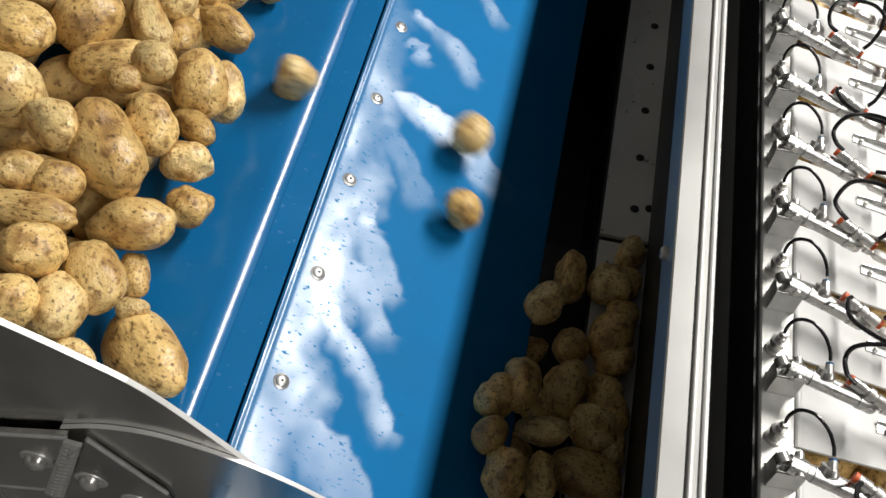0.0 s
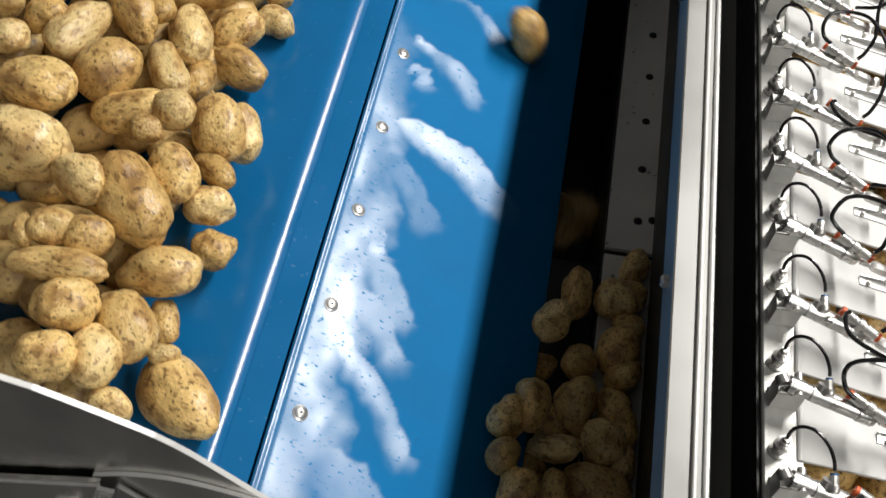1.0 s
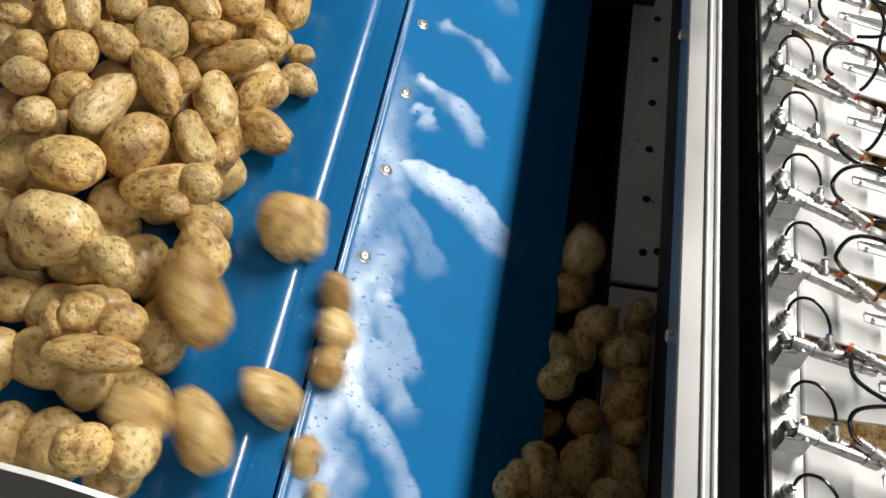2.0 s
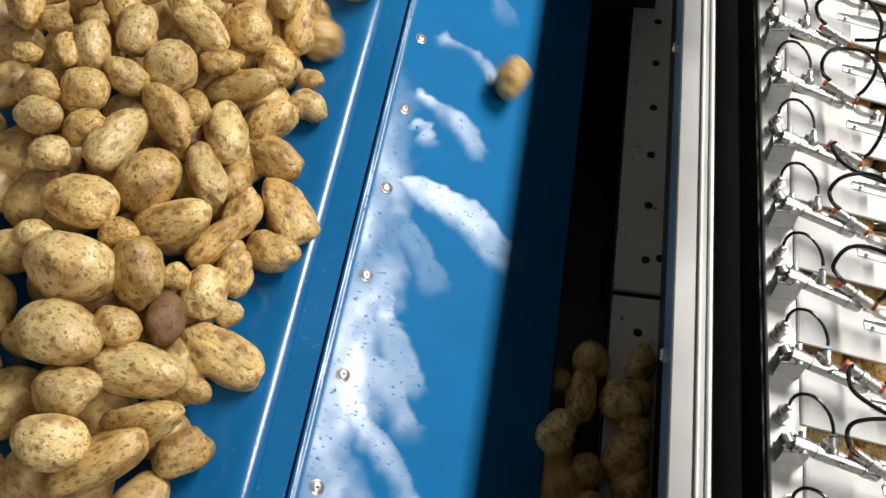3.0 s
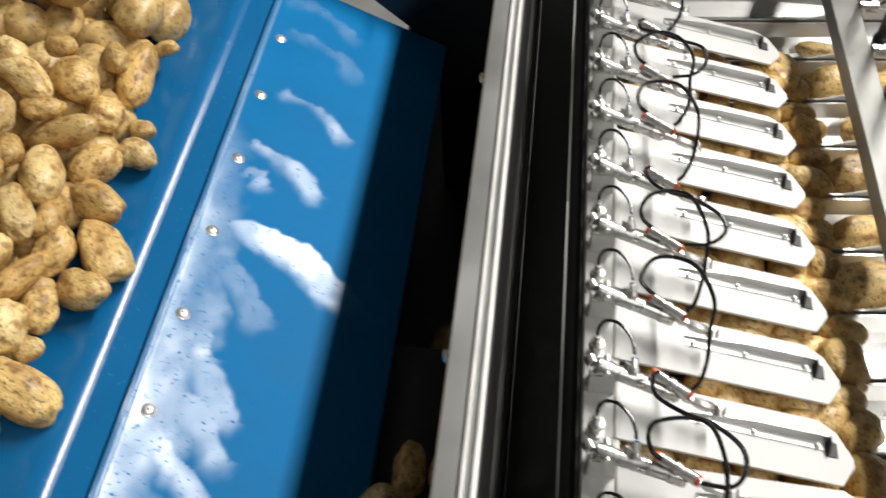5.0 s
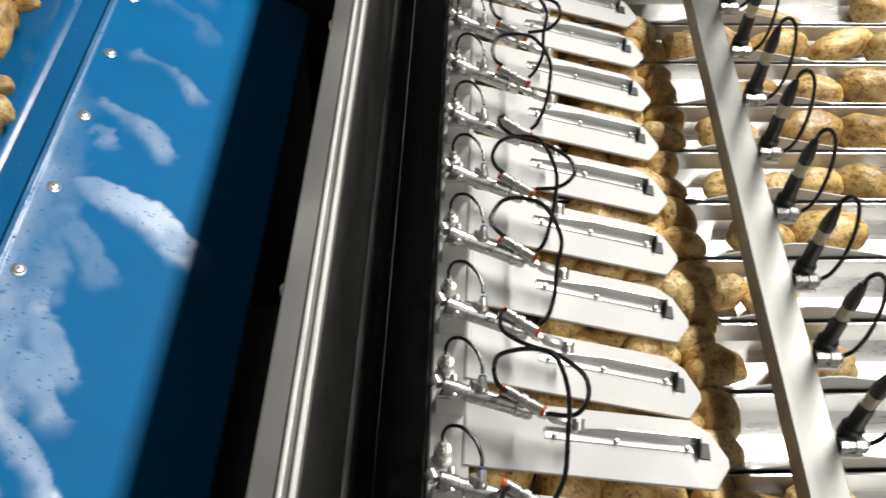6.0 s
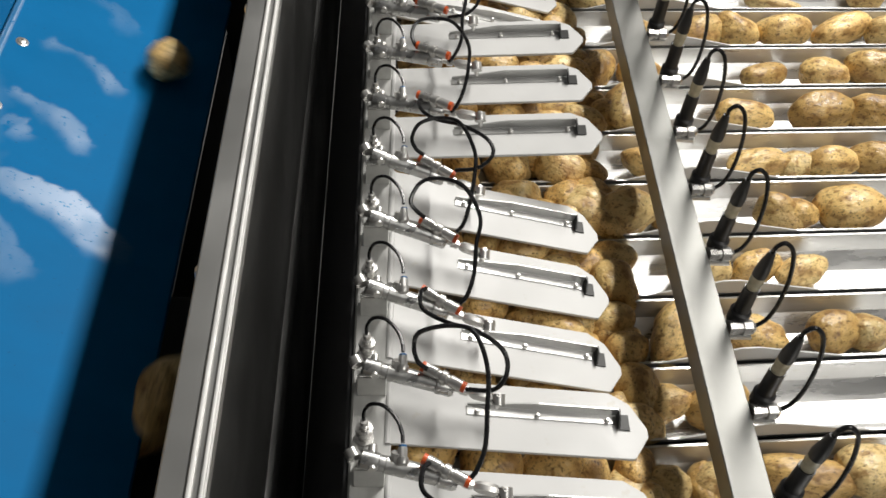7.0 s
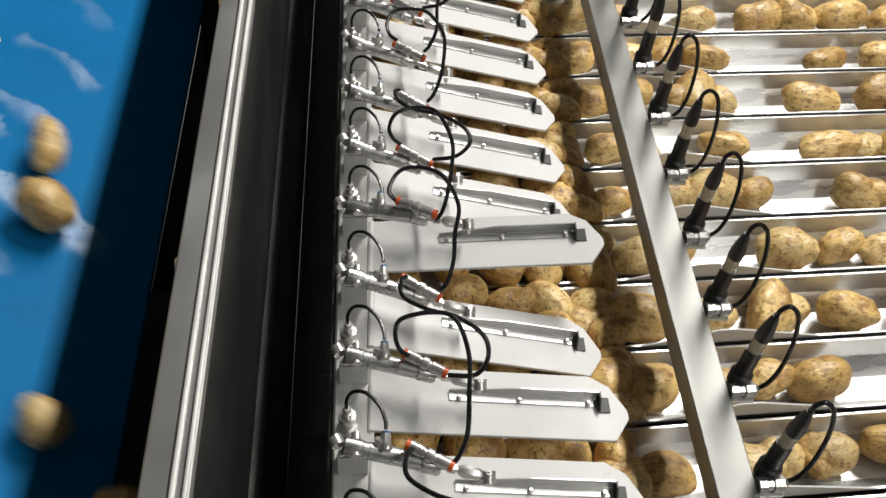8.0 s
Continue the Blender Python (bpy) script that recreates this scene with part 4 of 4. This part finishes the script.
def in_lane(x, y, z, a, b, yaw):
    """A potato that travels along its lane; x, y at 7 s."""
    b = min(b, 0.034)
    k = min(LANE_Y, key=lambda n: abs(LANE_Y[n] + math.tan(radians(LANE_SLOPE)) * x - y))
    middle = LANE_Y[k] + math.tan(radians(LANE_SLOPE)) * x
    y, z = middle + max(-0.006, min(0.006, y - middle)), LANE_TOP - 0.0385 + b * 1.05
    ob = potato(x, y, z, a, b, yaw, "tan potato travelling along a polished steel lane", "lane potatoes", tilt=RNG.uniform(-8, 8))
    slope, rows = math.tan(radians(LANE_SLOPE)), []
    rise = RNG.uniform(0, 0.018)
    for t in (0, 1, 2, 3, 4, 5, 5.7, 6.4, 7, 7.5, 8):
        s = x + LANE_SPEED * (t - 7)
        px = s if s > 0.3 else 0.07 + 0.23 * math.exp((s - 0.3) / 0.23)
        pz = z + rise * min(1, max(0, (0.3 - px) / 0.15))
        rows.append((t, at_place(ob, px, y + slope * (px - x), pz, Matrix.Rotation(0.06 * math.sin(5 * t + 40 * x), 4, "Z"))))
    MOVES.append((ob, rows))


def under_flaps(k):
    """Potatoes queueing under the flap of lane k."""
    y = LANE_Y[k]
    for x in (0.065, 0.125, 0.185, 0.245, 0.30):
        for dy in (-0.024, 0.022):
            a = RNG.uniform(0.028, 0.037)
            px = x + RNG.uniform(-0.012, 0.012)
            potato(px, y + dy + 0.06 * px, max(-0.106, -0.062 - 0.21 * (px - 0.065) + RNG.uniform(-0.012, 0.004)), a, a * RNG.uniform(0.72, 0.9), RNG.uniform(0, 180),
                   "tan potato queueing under the white flaps", "queueing potatoes")


def core_potato(bm, x, y, z):
    a = RNG.uniform(0.034, 0.044)
    m = pose(x, y, z, RNG.uniform(0, 360), RNG.uniform(-20, 20), RNG.uniform(0, 180)) @ Matrix.Diagonal((a, a * RNG.uniform(0.7, 0.85), a * RNG.uniform(0.68, 0.8), 1))
    made = bmesh.ops.create_icosphere(bm, subdivisions=3, radius=1.0)["verts"]
    off = Vector((RNG.uniform(0, 50), RNG.uniform(0, 50), 0))
    for v in made:
        n = v.co.normalized()
        v.co = m @ (n * (1 + 0.16 * noise.noise(n * 1.1 + off)))


resting(-0.909, -0.289, 0.178, 0.034, 0.023, -67)
resting(-0.870, -0.302, 0.168, 0.019, 0.017, 5)
resting(-0.888, -0.255, 0.174, 0.027, 0.017, 7)
resting(-0.857, -0.248, 0.165, 0.021, 0.018, 9)
resting(-0.832, -0.284, 0.159, 0.017, 0.015, 6)
resting(-0.822, -0.329, 0.157, 0.031, 0.025, -67)
resting(-0.813, -0.249, 0.154, 0.041, 0.024, -55)
resting(-0.784, -0.287, 0.147, 0.036, 0.026, -79)
resting(-0.789, -0.218, 0.148, 0.024, 0.017, 5)
resting(-0.717, -0.254, 0.130, 0.046, 0.025, -32)
resting(-0.747, -0.220, 0.138, 0.031, 0.021, -51)
resting(-0.712, -0.220, 0.130, 0.015, 0.011, 6)
resting(-0.671, -0.222, 0.105, 0.035, 0.028, -53)
resting(-0.698, -0.184, 0.126, 0.021, 0.015, 6)
resting(-0.625, -0.159, 0.059, 0.051, 0.025, -87)
resting(-0.732, -0.324, 0.135, 0.035, 0.030, -73)
resting(-0.885, -0.358, 0.172, 0.017, 0.014, 5)
resting(-0.843, -0.340, 0.163, 0.026, 0.017, -69)
resting(-0.855, -0.400, 0.165, 0.028, 0.021, -14)
resting(-0.841, -0.437, 0.162, 0.028, 0.022, -6)
resting(-0.807, -0.388, 0.154, 0.028, 0.027, 8)
resting(-0.772, -0.356, 0.144, 0.027, 0.022, -17)
resting(-0.791, -0.439, 0.150, 0.025, 0.022, 6)
resting(-0.757, -0.441, 0.140, 0.049, 0.025, 78)
resting(-0.815, -0.480, 0.154, 0.022, 0.019, 7)
resting(-0.714, -0.393, 0.130, 0.043, 0.024, -47)
resting(-0.690, -0.373, 0.124, 0.029, 0.017, -57)
resting(-0.683, -0.295, 0.118, 0.026, 0.017, 20)
resting(-0.657, -0.308, 0.093, 0.048, 0.023, 5)
resting(-0.635, -0.248, 0.070, 0.031, 0.025, -60)
resting(-0.600, -0.237, 0.035, 0.018, 0.016, 7)
resting(-0.623, -0.329, 0.058, 0.035, 0.025, 40)
resting(-0.593, -0.280, 0.034, 0.028, 0.020, -6)
resting(-0.657, -0.383, 0.092, 0.045, 0.029, -67)
resting(-0.663, -0.445, 0.098, 0.049, 0.022, -58)
resting(-0.637, -0.429, 0.071, 0.033, 0.020, -83)
resting(-0.709, -0.483, 0.128, 0.039, 0.032, 54)
resting(-0.610, -0.376, 0.044, 0.039, 0.024, -21)
resting(-0.766, -0.531, 0.143, 0.043, 0.029, -5)
resting(-0.673, -0.519, 0.107, 0.045, 0.024, 15)
resting(-0.748, -0.607, 0.139, 0.047, 0.040, -12)
resting(-0.648, -0.154, 0.083, 0.033, 0.019, -54)
resting(-0.612, -0.083, 0.047, 0.020, 0.012, 6)
arriving(-0.579, -0.443, 0.032, 0.049, 0.029, -51)
arriving(-0.587, -0.500, 0.033, 0.035, 0.025, -25)
arriving(-0.718, -0.556, 0.130, 0.021, 0.018, 5)
arriving(-0.638, -0.518, 0.073, 0.038, 0.019, 56)
arriving(-0.622, -0.470, 0.058, 0.032, 0.021, 69)
arriving(-0.686, -0.592, 0.122, 0.038, 0.028, -70)
arriving(-0.659, -0.580, 0.094, 0.017, 0.016, 6)
arriving(-0.632, -0.579, 0.067, 0.033, 0.027, -82)
arriving(-0.614, -0.545, 0.048, 0.026, 0.022, -75)
arriving(-0.608, -0.590, 0.042, 0.015, 0.015, 9)
arriving(-0.655, -0.628, 0.090, 0.033, 0.024, -81, BROWN)
arriving(-0.604, -0.639, 0.040, 0.049, 0.029, -19)
arriving(-0.734, -0.680, 0.134, 0.043, 0.034, -3)
arriving(-0.688, -0.660, 0.122, 0.025, 0.021, -11)
arriving(-0.661, -0.693, 0.097, 0.052, 0.030, -2)
arriving(-0.616, -0.687, 0.050, 0.018, 0.014, 10)
arriving(-0.712, -0.737, 0.129, 0.036, 0.023, 1)
arriving(-0.647, -0.739, 0.083, 0.048, 0.022, 6)
arriving(-0.703, -0.786, 0.127, 0.034, 0.027, 18)
arriving(-0.666, -0.791, 0.101, 0.051, 0.023, 36)
arriving(-0.611, -0.753, 0.046, 0.031, 0.022, 43)
arriving(-0.796, -0.582, 0.150, 0.020, 0.016, 6)
leaving(-0.681, -0.612, 0.116, 0.048, 0.034, -47)
leaving(-0.645, -0.474, 0.080, 0.039, 0.032, -64)
leaving(-0.625, -0.461, 0.060, 0.037, 0.025, -73)
leaving(-0.662, -0.559, 0.098, 0.032, 0.028, -35)
leaving(-0.633, -0.525, 0.068, 0.034, 0.018, -36)
leaving(-0.628, -0.567, 0.062, 0.026, 0.025, 11)
leaving(-0.612, -0.611, 0.047, 0.023, 0.022, 10)
leaving(-0.695, -0.527, 0.126, 0.017, 0.015, 13)
leaving(-0.682, -0.489, 0.117, 0.027, 0.023, -12)
leaving(-0.645, -0.668, 0.081, 0.046, 0.028, -3)
leaving(-0.627, -0.709, 0.061, 0.024, 0.018, -69)
leaving(-0.653, -0.730, 0.088, 0.044, 0.027, -58)
leaving(-0.595, -0.776, 0.033, 0.055, 0.034, -36, 1.08)
leaving(-0.662, -0.775, 0.097, 0.033, 0.026, -74)
leaving(-0.694, -0.741, 0.124, 0.030, 0.026, 25)
leaving(-0.733, -0.607, 0.134, 0.033, 0.024, -21)
leaving(-0.715, -0.705, 0.129, 0.047, 0.020, 7)
leaving(-0.735, -0.668, 0.136, 0.022, 0.021, 13)
leaving(-0.693, -0.796, 0.125, 0.027, 0.025, 13)
leaving(-0.640, -0.810, 0.074, 0.023, 0.018, -19)
leaving(-0.618, -0.742, 0.054, 0.015, 0.013, 10)
leaving(-0.702, -0.668, 0.126, 0.023, 0.022, 11)
leaving(-0.759, -0.680, 0.140, 0.020, 0.012, -66)
in_trough(-0.234, -0.529, -0.125, 0.028, 0.022, 75)
in_trough(-0.207, -0.463, -0.162, 0.037, 0.021, 90)
in_trough(-0.156, -0.459, -0.164, 0.029, 0.026, 15)
in_trough(-0.121, -0.403, -0.171, 0.027, 0.018, 65)
in_trough(-0.126, -0.452, -0.167, 0.027, 0.022, 5)
in_trough(-0.193, -0.559, -0.161, 0.025, 0.022, 85)
in_trough(-0.147, -0.536, -0.162, 0.035, 0.028, 80)
in_trough(-0.127, -0.564, -0.166, 0.027, 0.023, 55)
in_trough(-0.120, -0.498, -0.172, 0.021, 0.017, 75)
in_trough(-0.272, -0.683, -0.090, 0.024, 0.023, 55)
in_trough(-0.269, -0.725, -0.090, 0.022, 0.019, 75)
in_trough(-0.246, -0.660, -0.090, 0.030, 0.021, 100)
in_trough(-0.192, -0.623, -0.155, 0.037, 0.028, 90)
in_trough(-0.145, -0.612, -0.168, 0.028, 0.021, 90)
in_trough(-0.214, -0.692, -0.125, 0.031, 0.019, 0)
in_trough(-0.152, -0.660, -0.163, 0.031, 0.027, 15)
in_trough(-0.123, -0.635, -0.169, 0.031, 0.020, 95)
in_trough(-0.121, -0.680, -0.171, 0.031, 0.018, 90)
in_trough(-0.247, -0.765, -0.090, 0.028, 0.022, 95)
in_trough(-0.208, -0.742, -0.125, 0.028, 0.017, 95)
in_trough(-0.149, -0.717, -0.162, 0.045, 0.028, -5)
in_trough(-0.122, -0.725, -0.170, 0.023, 0.019, 15)
in_trough(-0.131, -0.491, -0.171, 0.021, 0.018, -5)
in_trough(-0.255, -0.573, -0.178, 0.033, 0.024, 27)
in_trough(-0.216, -0.639, -0.178, 0.033, 0.024, 144)
in_trough(-0.245, -0.705, -0.178, 0.033, 0.024, 49)
in_trough(-0.269, -0.771, -0.178, 0.033, 0.024, 166)
in_trough(-0.225, -0.837, -0.178, 0.033, 0.024, 34)
in_trough(-0.230, -0.903, -0.178, 0.033, 0.024, 153)
in_trough(-0.240, -0.969, -0.178, 0.033, 0.024, 120)
in_trough(-0.200, -0.790, -0.150, 0.035, 0.026, 32)
in_trough(-0.265, -0.840, -0.150, 0.035, 0.026, 16)
in_trough(-0.145, -0.840, -0.150, 0.035, 0.026, 155)
in_trough(-0.200, -0.890, -0.150, 0.035, 0.026, 54)
in_trough(-0.265, -0.940, -0.150, 0.035, 0.026, 103)
in_trough(-0.145, -0.940, -0.150, 0.035, 0.026, 152)
tumbling(0, -0.576, -0.393, 0.039, 0.024, 6)
tumbling(0, -0.376, -0.369, 0.028, 0.025, 92)
tumbling(0, -0.362, -0.476, 0.025, 0.022, 6)
tumbling(0.6, -0.455, -0.190, 0.023, 0.019, 25)
tumbling(0.6, -0.380, -0.151, 0.024, 0.020, 5)
tumbling(0.95, -0.379, -0.108, 0.041, 0.028, 0)
tumbling(0.85, -0.261, -0.173, 0.032, 0.028, 35)
tumbling(0.9, -0.194, -0.146, 0.033, 0.029, 8)
tumbling(1.5, -0.581, -0.294, 0.033, 0.029, 99)
tumbling(1.5, -0.513, -0.325, 0.046, 0.027, 35)
tumbling(1.5, -0.518, -0.395, 0.028, 0.027, 12)
tumbling(1.5, -0.441, -0.429, 0.030, 0.028, 38)
tumbling(1.5, -0.359, -0.357, 0.054, 0.030, 22)
tumbling(1.5, -0.352, -0.278, 0.031, 0.022, 27)
tumbling(1.5, -0.544, -0.233, 0.052, 0.036, 8)
tumbling(1.5, -0.635, -0.360, 0.035, 0.032, 98)
tumbling(1.6, -0.243, -0.389, 0.029, 0.029, 28)
tumbling(1.7, -0.365, -0.278, 0.041, 0.028, 39)
tumbling(3.0, -0.362, -0.122, 0.036, 0.024, 96)
tumbling(3.2, -0.585, -0.103, 0.028, 0.024, 12)
tumbling(3.2, -0.483, -0.134, 0.031, 0.027, 14)
tumbling(3.2, -0.399, -0.076, 0.049, 0.026, 7)
tumbling(3.5, -0.485, -0.054, 0.033, 0.029, 6)
tumbling(3.5, -0.417, -0.009, 0.034, 0.029, 3)
tumbling(3.5, -0.380, 0.026, 0.026, 0.026, 12)
tumbling(3.5, -0.380, -0.093, 0.045, 0.028, 84)
tumbling(3.5, -0.375, -0.190, 0.050, 0.031, 0)
tumbling(3.5, -0.401, -0.243, 0.036, 0.030, 87)
tumbling(3.4, -0.261, -0.223, 0.031, 0.031, 14)
tumbling(4.3, -0.421, 0.040, 0.035, 0.030, 12)
tumbling(4.3, -0.332, 0.117, 0.036, 0.032, 33)
tumbling(4.4, -0.320, -0.004, 0.034, 0.030, 79)
tumbling(6.3, -0.360, -0.263, 0.038, 0.025, 13)
tumbling(6.3, -0.411, -0.422, 0.046, 0.030, 19)
tumbling(6.3, -0.319, -0.375, 0.051, 0.030, 88)
tumbling(6.3, -0.346, -0.721, 0.037, 0.029, 2)
tumbling(6.5, -0.331, -0.506, 0.034, 0.027, 39)
tumbling(6.5, -0.463, -0.029, 0.030, 0.022, 1)
tumbling(7.0, -0.302, -0.060, 0.034, 0.030, 90)
tumbling(7.2, -0.338, -0.600, 0.039, 0.032, 34)
tumbling(7.3, -0.299, -0.488, 0.031, 0.027, 1)
tumbling(7.4, -0.334, -0.067, 0.030, 0.030, 32)
tumbling(7.6, -0.364, -0.102, 0.038, 0.034, 15)
tumbling(7.6, -0.325, -0.698, 0.031, 0.031, 23)
tumbling(8.0, -0.388, -0.296, 0.036, 0.024, 60)
tumbling(8.0, -0.373, -0.389, 0.036, 0.030, 2)
tumbling(8.0, -0.322, -0.659, 0.028, 0.025, 7)
in_lane(0.519, 0.083, -0.105, 0.044, 0.031, 23)
in_lane(0.584, 0.102, -0.105, 0.038, 0.030, -15)
in_lane(0.667, 0.114, -0.105, 0.049, 0.032, 13)
in_lane(0.769, 0.135, -0.105, 0.058, 0.029, 21)
in_lane(0.608, -0.006, -0.105, 0.043, 0.023, 22)
in_lane(0.702, 0.012, -0.105, 0.039, 0.027, -8)
in_lane(0.788, 0.031, -0.105, 0.045, 0.030, -7)
in_lane(0.552, -0.127, -0.105, 0.048, 0.026, 1)
in_lane(0.667, -0.097, -0.105, 0.053, 0.032, 14)
in_lane(0.751, -0.093, -0.105, 0.043, 0.030, -20)
in_lane(0.545, -0.222, -0.105, 0.050, 0.024, 12)
in_lane(0.604, -0.214, -0.105, 0.030, 0.021, 15)
in_lane(0.660, -0.218, -0.105, 0.044, 0.026, 18)
in_lane(0.725, -0.198, -0.105, 0.040, 0.027, -23)
in_lane(0.498, -0.346, -0.105, 0.035, 0.023, 22)
in_lane(0.549, -0.298, -0.105, 0.034, 0.026, -20)
in_lane(0.577, -0.336, -0.105, 0.032, 0.024, -8)
in_lane(0.653, -0.306, -0.105, 0.050, 0.035, 6)
in_lane(0.554, -0.430, -0.105, 0.035, 0.023, 21)
in_lane(0.464, -0.543, -0.105, 0.039, 0.028, -8)
in_lane(0.565, -0.538, -0.105, 0.033, 0.029, 21)
in_lane(0.607, -0.537, -0.105, 0.030, 0.026, 2)
in_lane(0.476, -0.648, -0.105, 0.058, 0.026, -9)
in_lane(0.552, -0.641, -0.105, 0.042, 0.032, -9)
in_lane(0.680, 0.199, -0.105, 0.053, 0.016, -16)
in_lane(0.337, 0.037, -0.105, 0.042, 0.028, 69)
in_lane(0.364, -0.058, -0.105, 0.050, 0.040, 72)
in_lane(0.349, -0.153, -0.105, 0.042, 0.029, 9)
in_lane(0.332, -0.345, -0.105, 0.045, 0.034, 25)
in_lane(0.282, -0.264, -0.105, 0.039, 0.031, -17)
in_lane(0.361, -0.512, -0.105, 0.044, 0.031, 67)
in_lane(0.335, -0.561, -0.105, 0.030, 0.024, 24)
in_lane(0.319, -0.704, -0.105, 0.028, 0.025, 2)
in_lane(0.366, -0.656, -0.105, 0.030, 0.020, 85)
in_lane(0.352, 0.150, -0.105, 0.044, 0.029, -13)

for k in range(-2, 8):
    under_flaps(k)

for k in range(-3, 8):
    y0 = LANE_Y[k]
    for x in (0.83, 0.93, 0.12, 0.2, 0.275, 0.40):
        px = x + RNG.uniform(-0.02, 0.02)
        a = RNG.uniform(0.030, 0.042)
        in_lane(px, y0 + math.tan(radians(LANE_SLOPE)) * px + RNG.uniform(-0.006, 0.006), -0.106, a, a * RNG.uniform(0.66, 0.82), RNG.uniform(-25, 25))

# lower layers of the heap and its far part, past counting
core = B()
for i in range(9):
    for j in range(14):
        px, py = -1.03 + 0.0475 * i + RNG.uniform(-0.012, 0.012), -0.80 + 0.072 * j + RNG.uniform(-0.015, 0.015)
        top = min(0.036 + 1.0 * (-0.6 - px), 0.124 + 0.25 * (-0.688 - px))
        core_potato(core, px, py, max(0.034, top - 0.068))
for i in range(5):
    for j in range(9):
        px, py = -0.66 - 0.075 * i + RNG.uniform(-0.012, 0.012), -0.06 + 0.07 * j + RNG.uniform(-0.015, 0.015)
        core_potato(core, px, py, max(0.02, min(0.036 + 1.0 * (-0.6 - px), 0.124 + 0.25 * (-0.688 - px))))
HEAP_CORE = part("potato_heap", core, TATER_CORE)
tagged(HEAP_CORE, "dense heap of tan potatoes on the blue belt", "potatoes", kind="stuff")
MOVES.append((HEAP_CORE, [(t, pose(dx, dy, 0)) for t, dx, dy in HEAP]))

# ---- motion of flaps: seconds in which each one is lifted ----
LIFTED = {0: [(5.1, 5.5), (6.35, 7.05)], 1: [(4.38, 4.7), (6.4, 7.1)], 2: [(6.2, 7.05)], 3: [(2.0, 2.4), (6.1, 6.85)], 4: [(5.12, 5.6), (7.4, 9)],
          5: [(1.9, 2.3), (6.2, 6.62)], 6: [(7.12, 7.85)], -1: [(5.5, 5.9)]}
FLAP_DOWN = {k: 12.0 for k in LANES} | {6: 4.0, 7: 4.0}
FLAP_UP = -5.5


def motions():
    for ob, rows in MOVES:
        walk(ob, rows)
    for k in LANES:
        angles = [(0.0, FLAP_DOWN[k])]
        for t0, t1 in LIFTED.get(k, ()):
            angles += [(t0, FLAP_DOWN[k]), (t0 + 0.1, FLAP_UP)]
            if t1 < 8:
                angles += [(t1, FLAP_UP), (t1 + 0.1, FLAP_DOWN[k])]
        angles.append((8.0, angles[-1][1]))
        y = -PITCH * k - 0.068
        walk(FLAPS[k], [(t, pose(0.024, y, -0.018, 0, 0, FLAP_TURN) @ pose(0, 0, 0, 0, a, 0)) for t, a in angles])
        swing = [o for o in ACTUATORS[k].children if o.name.startswith("cylinder")][0]
        walk(swing, [(t, pose(*PIVOT, 0, (a - 3.5) * 0.75, 0)) for t, a in angles])


motions()
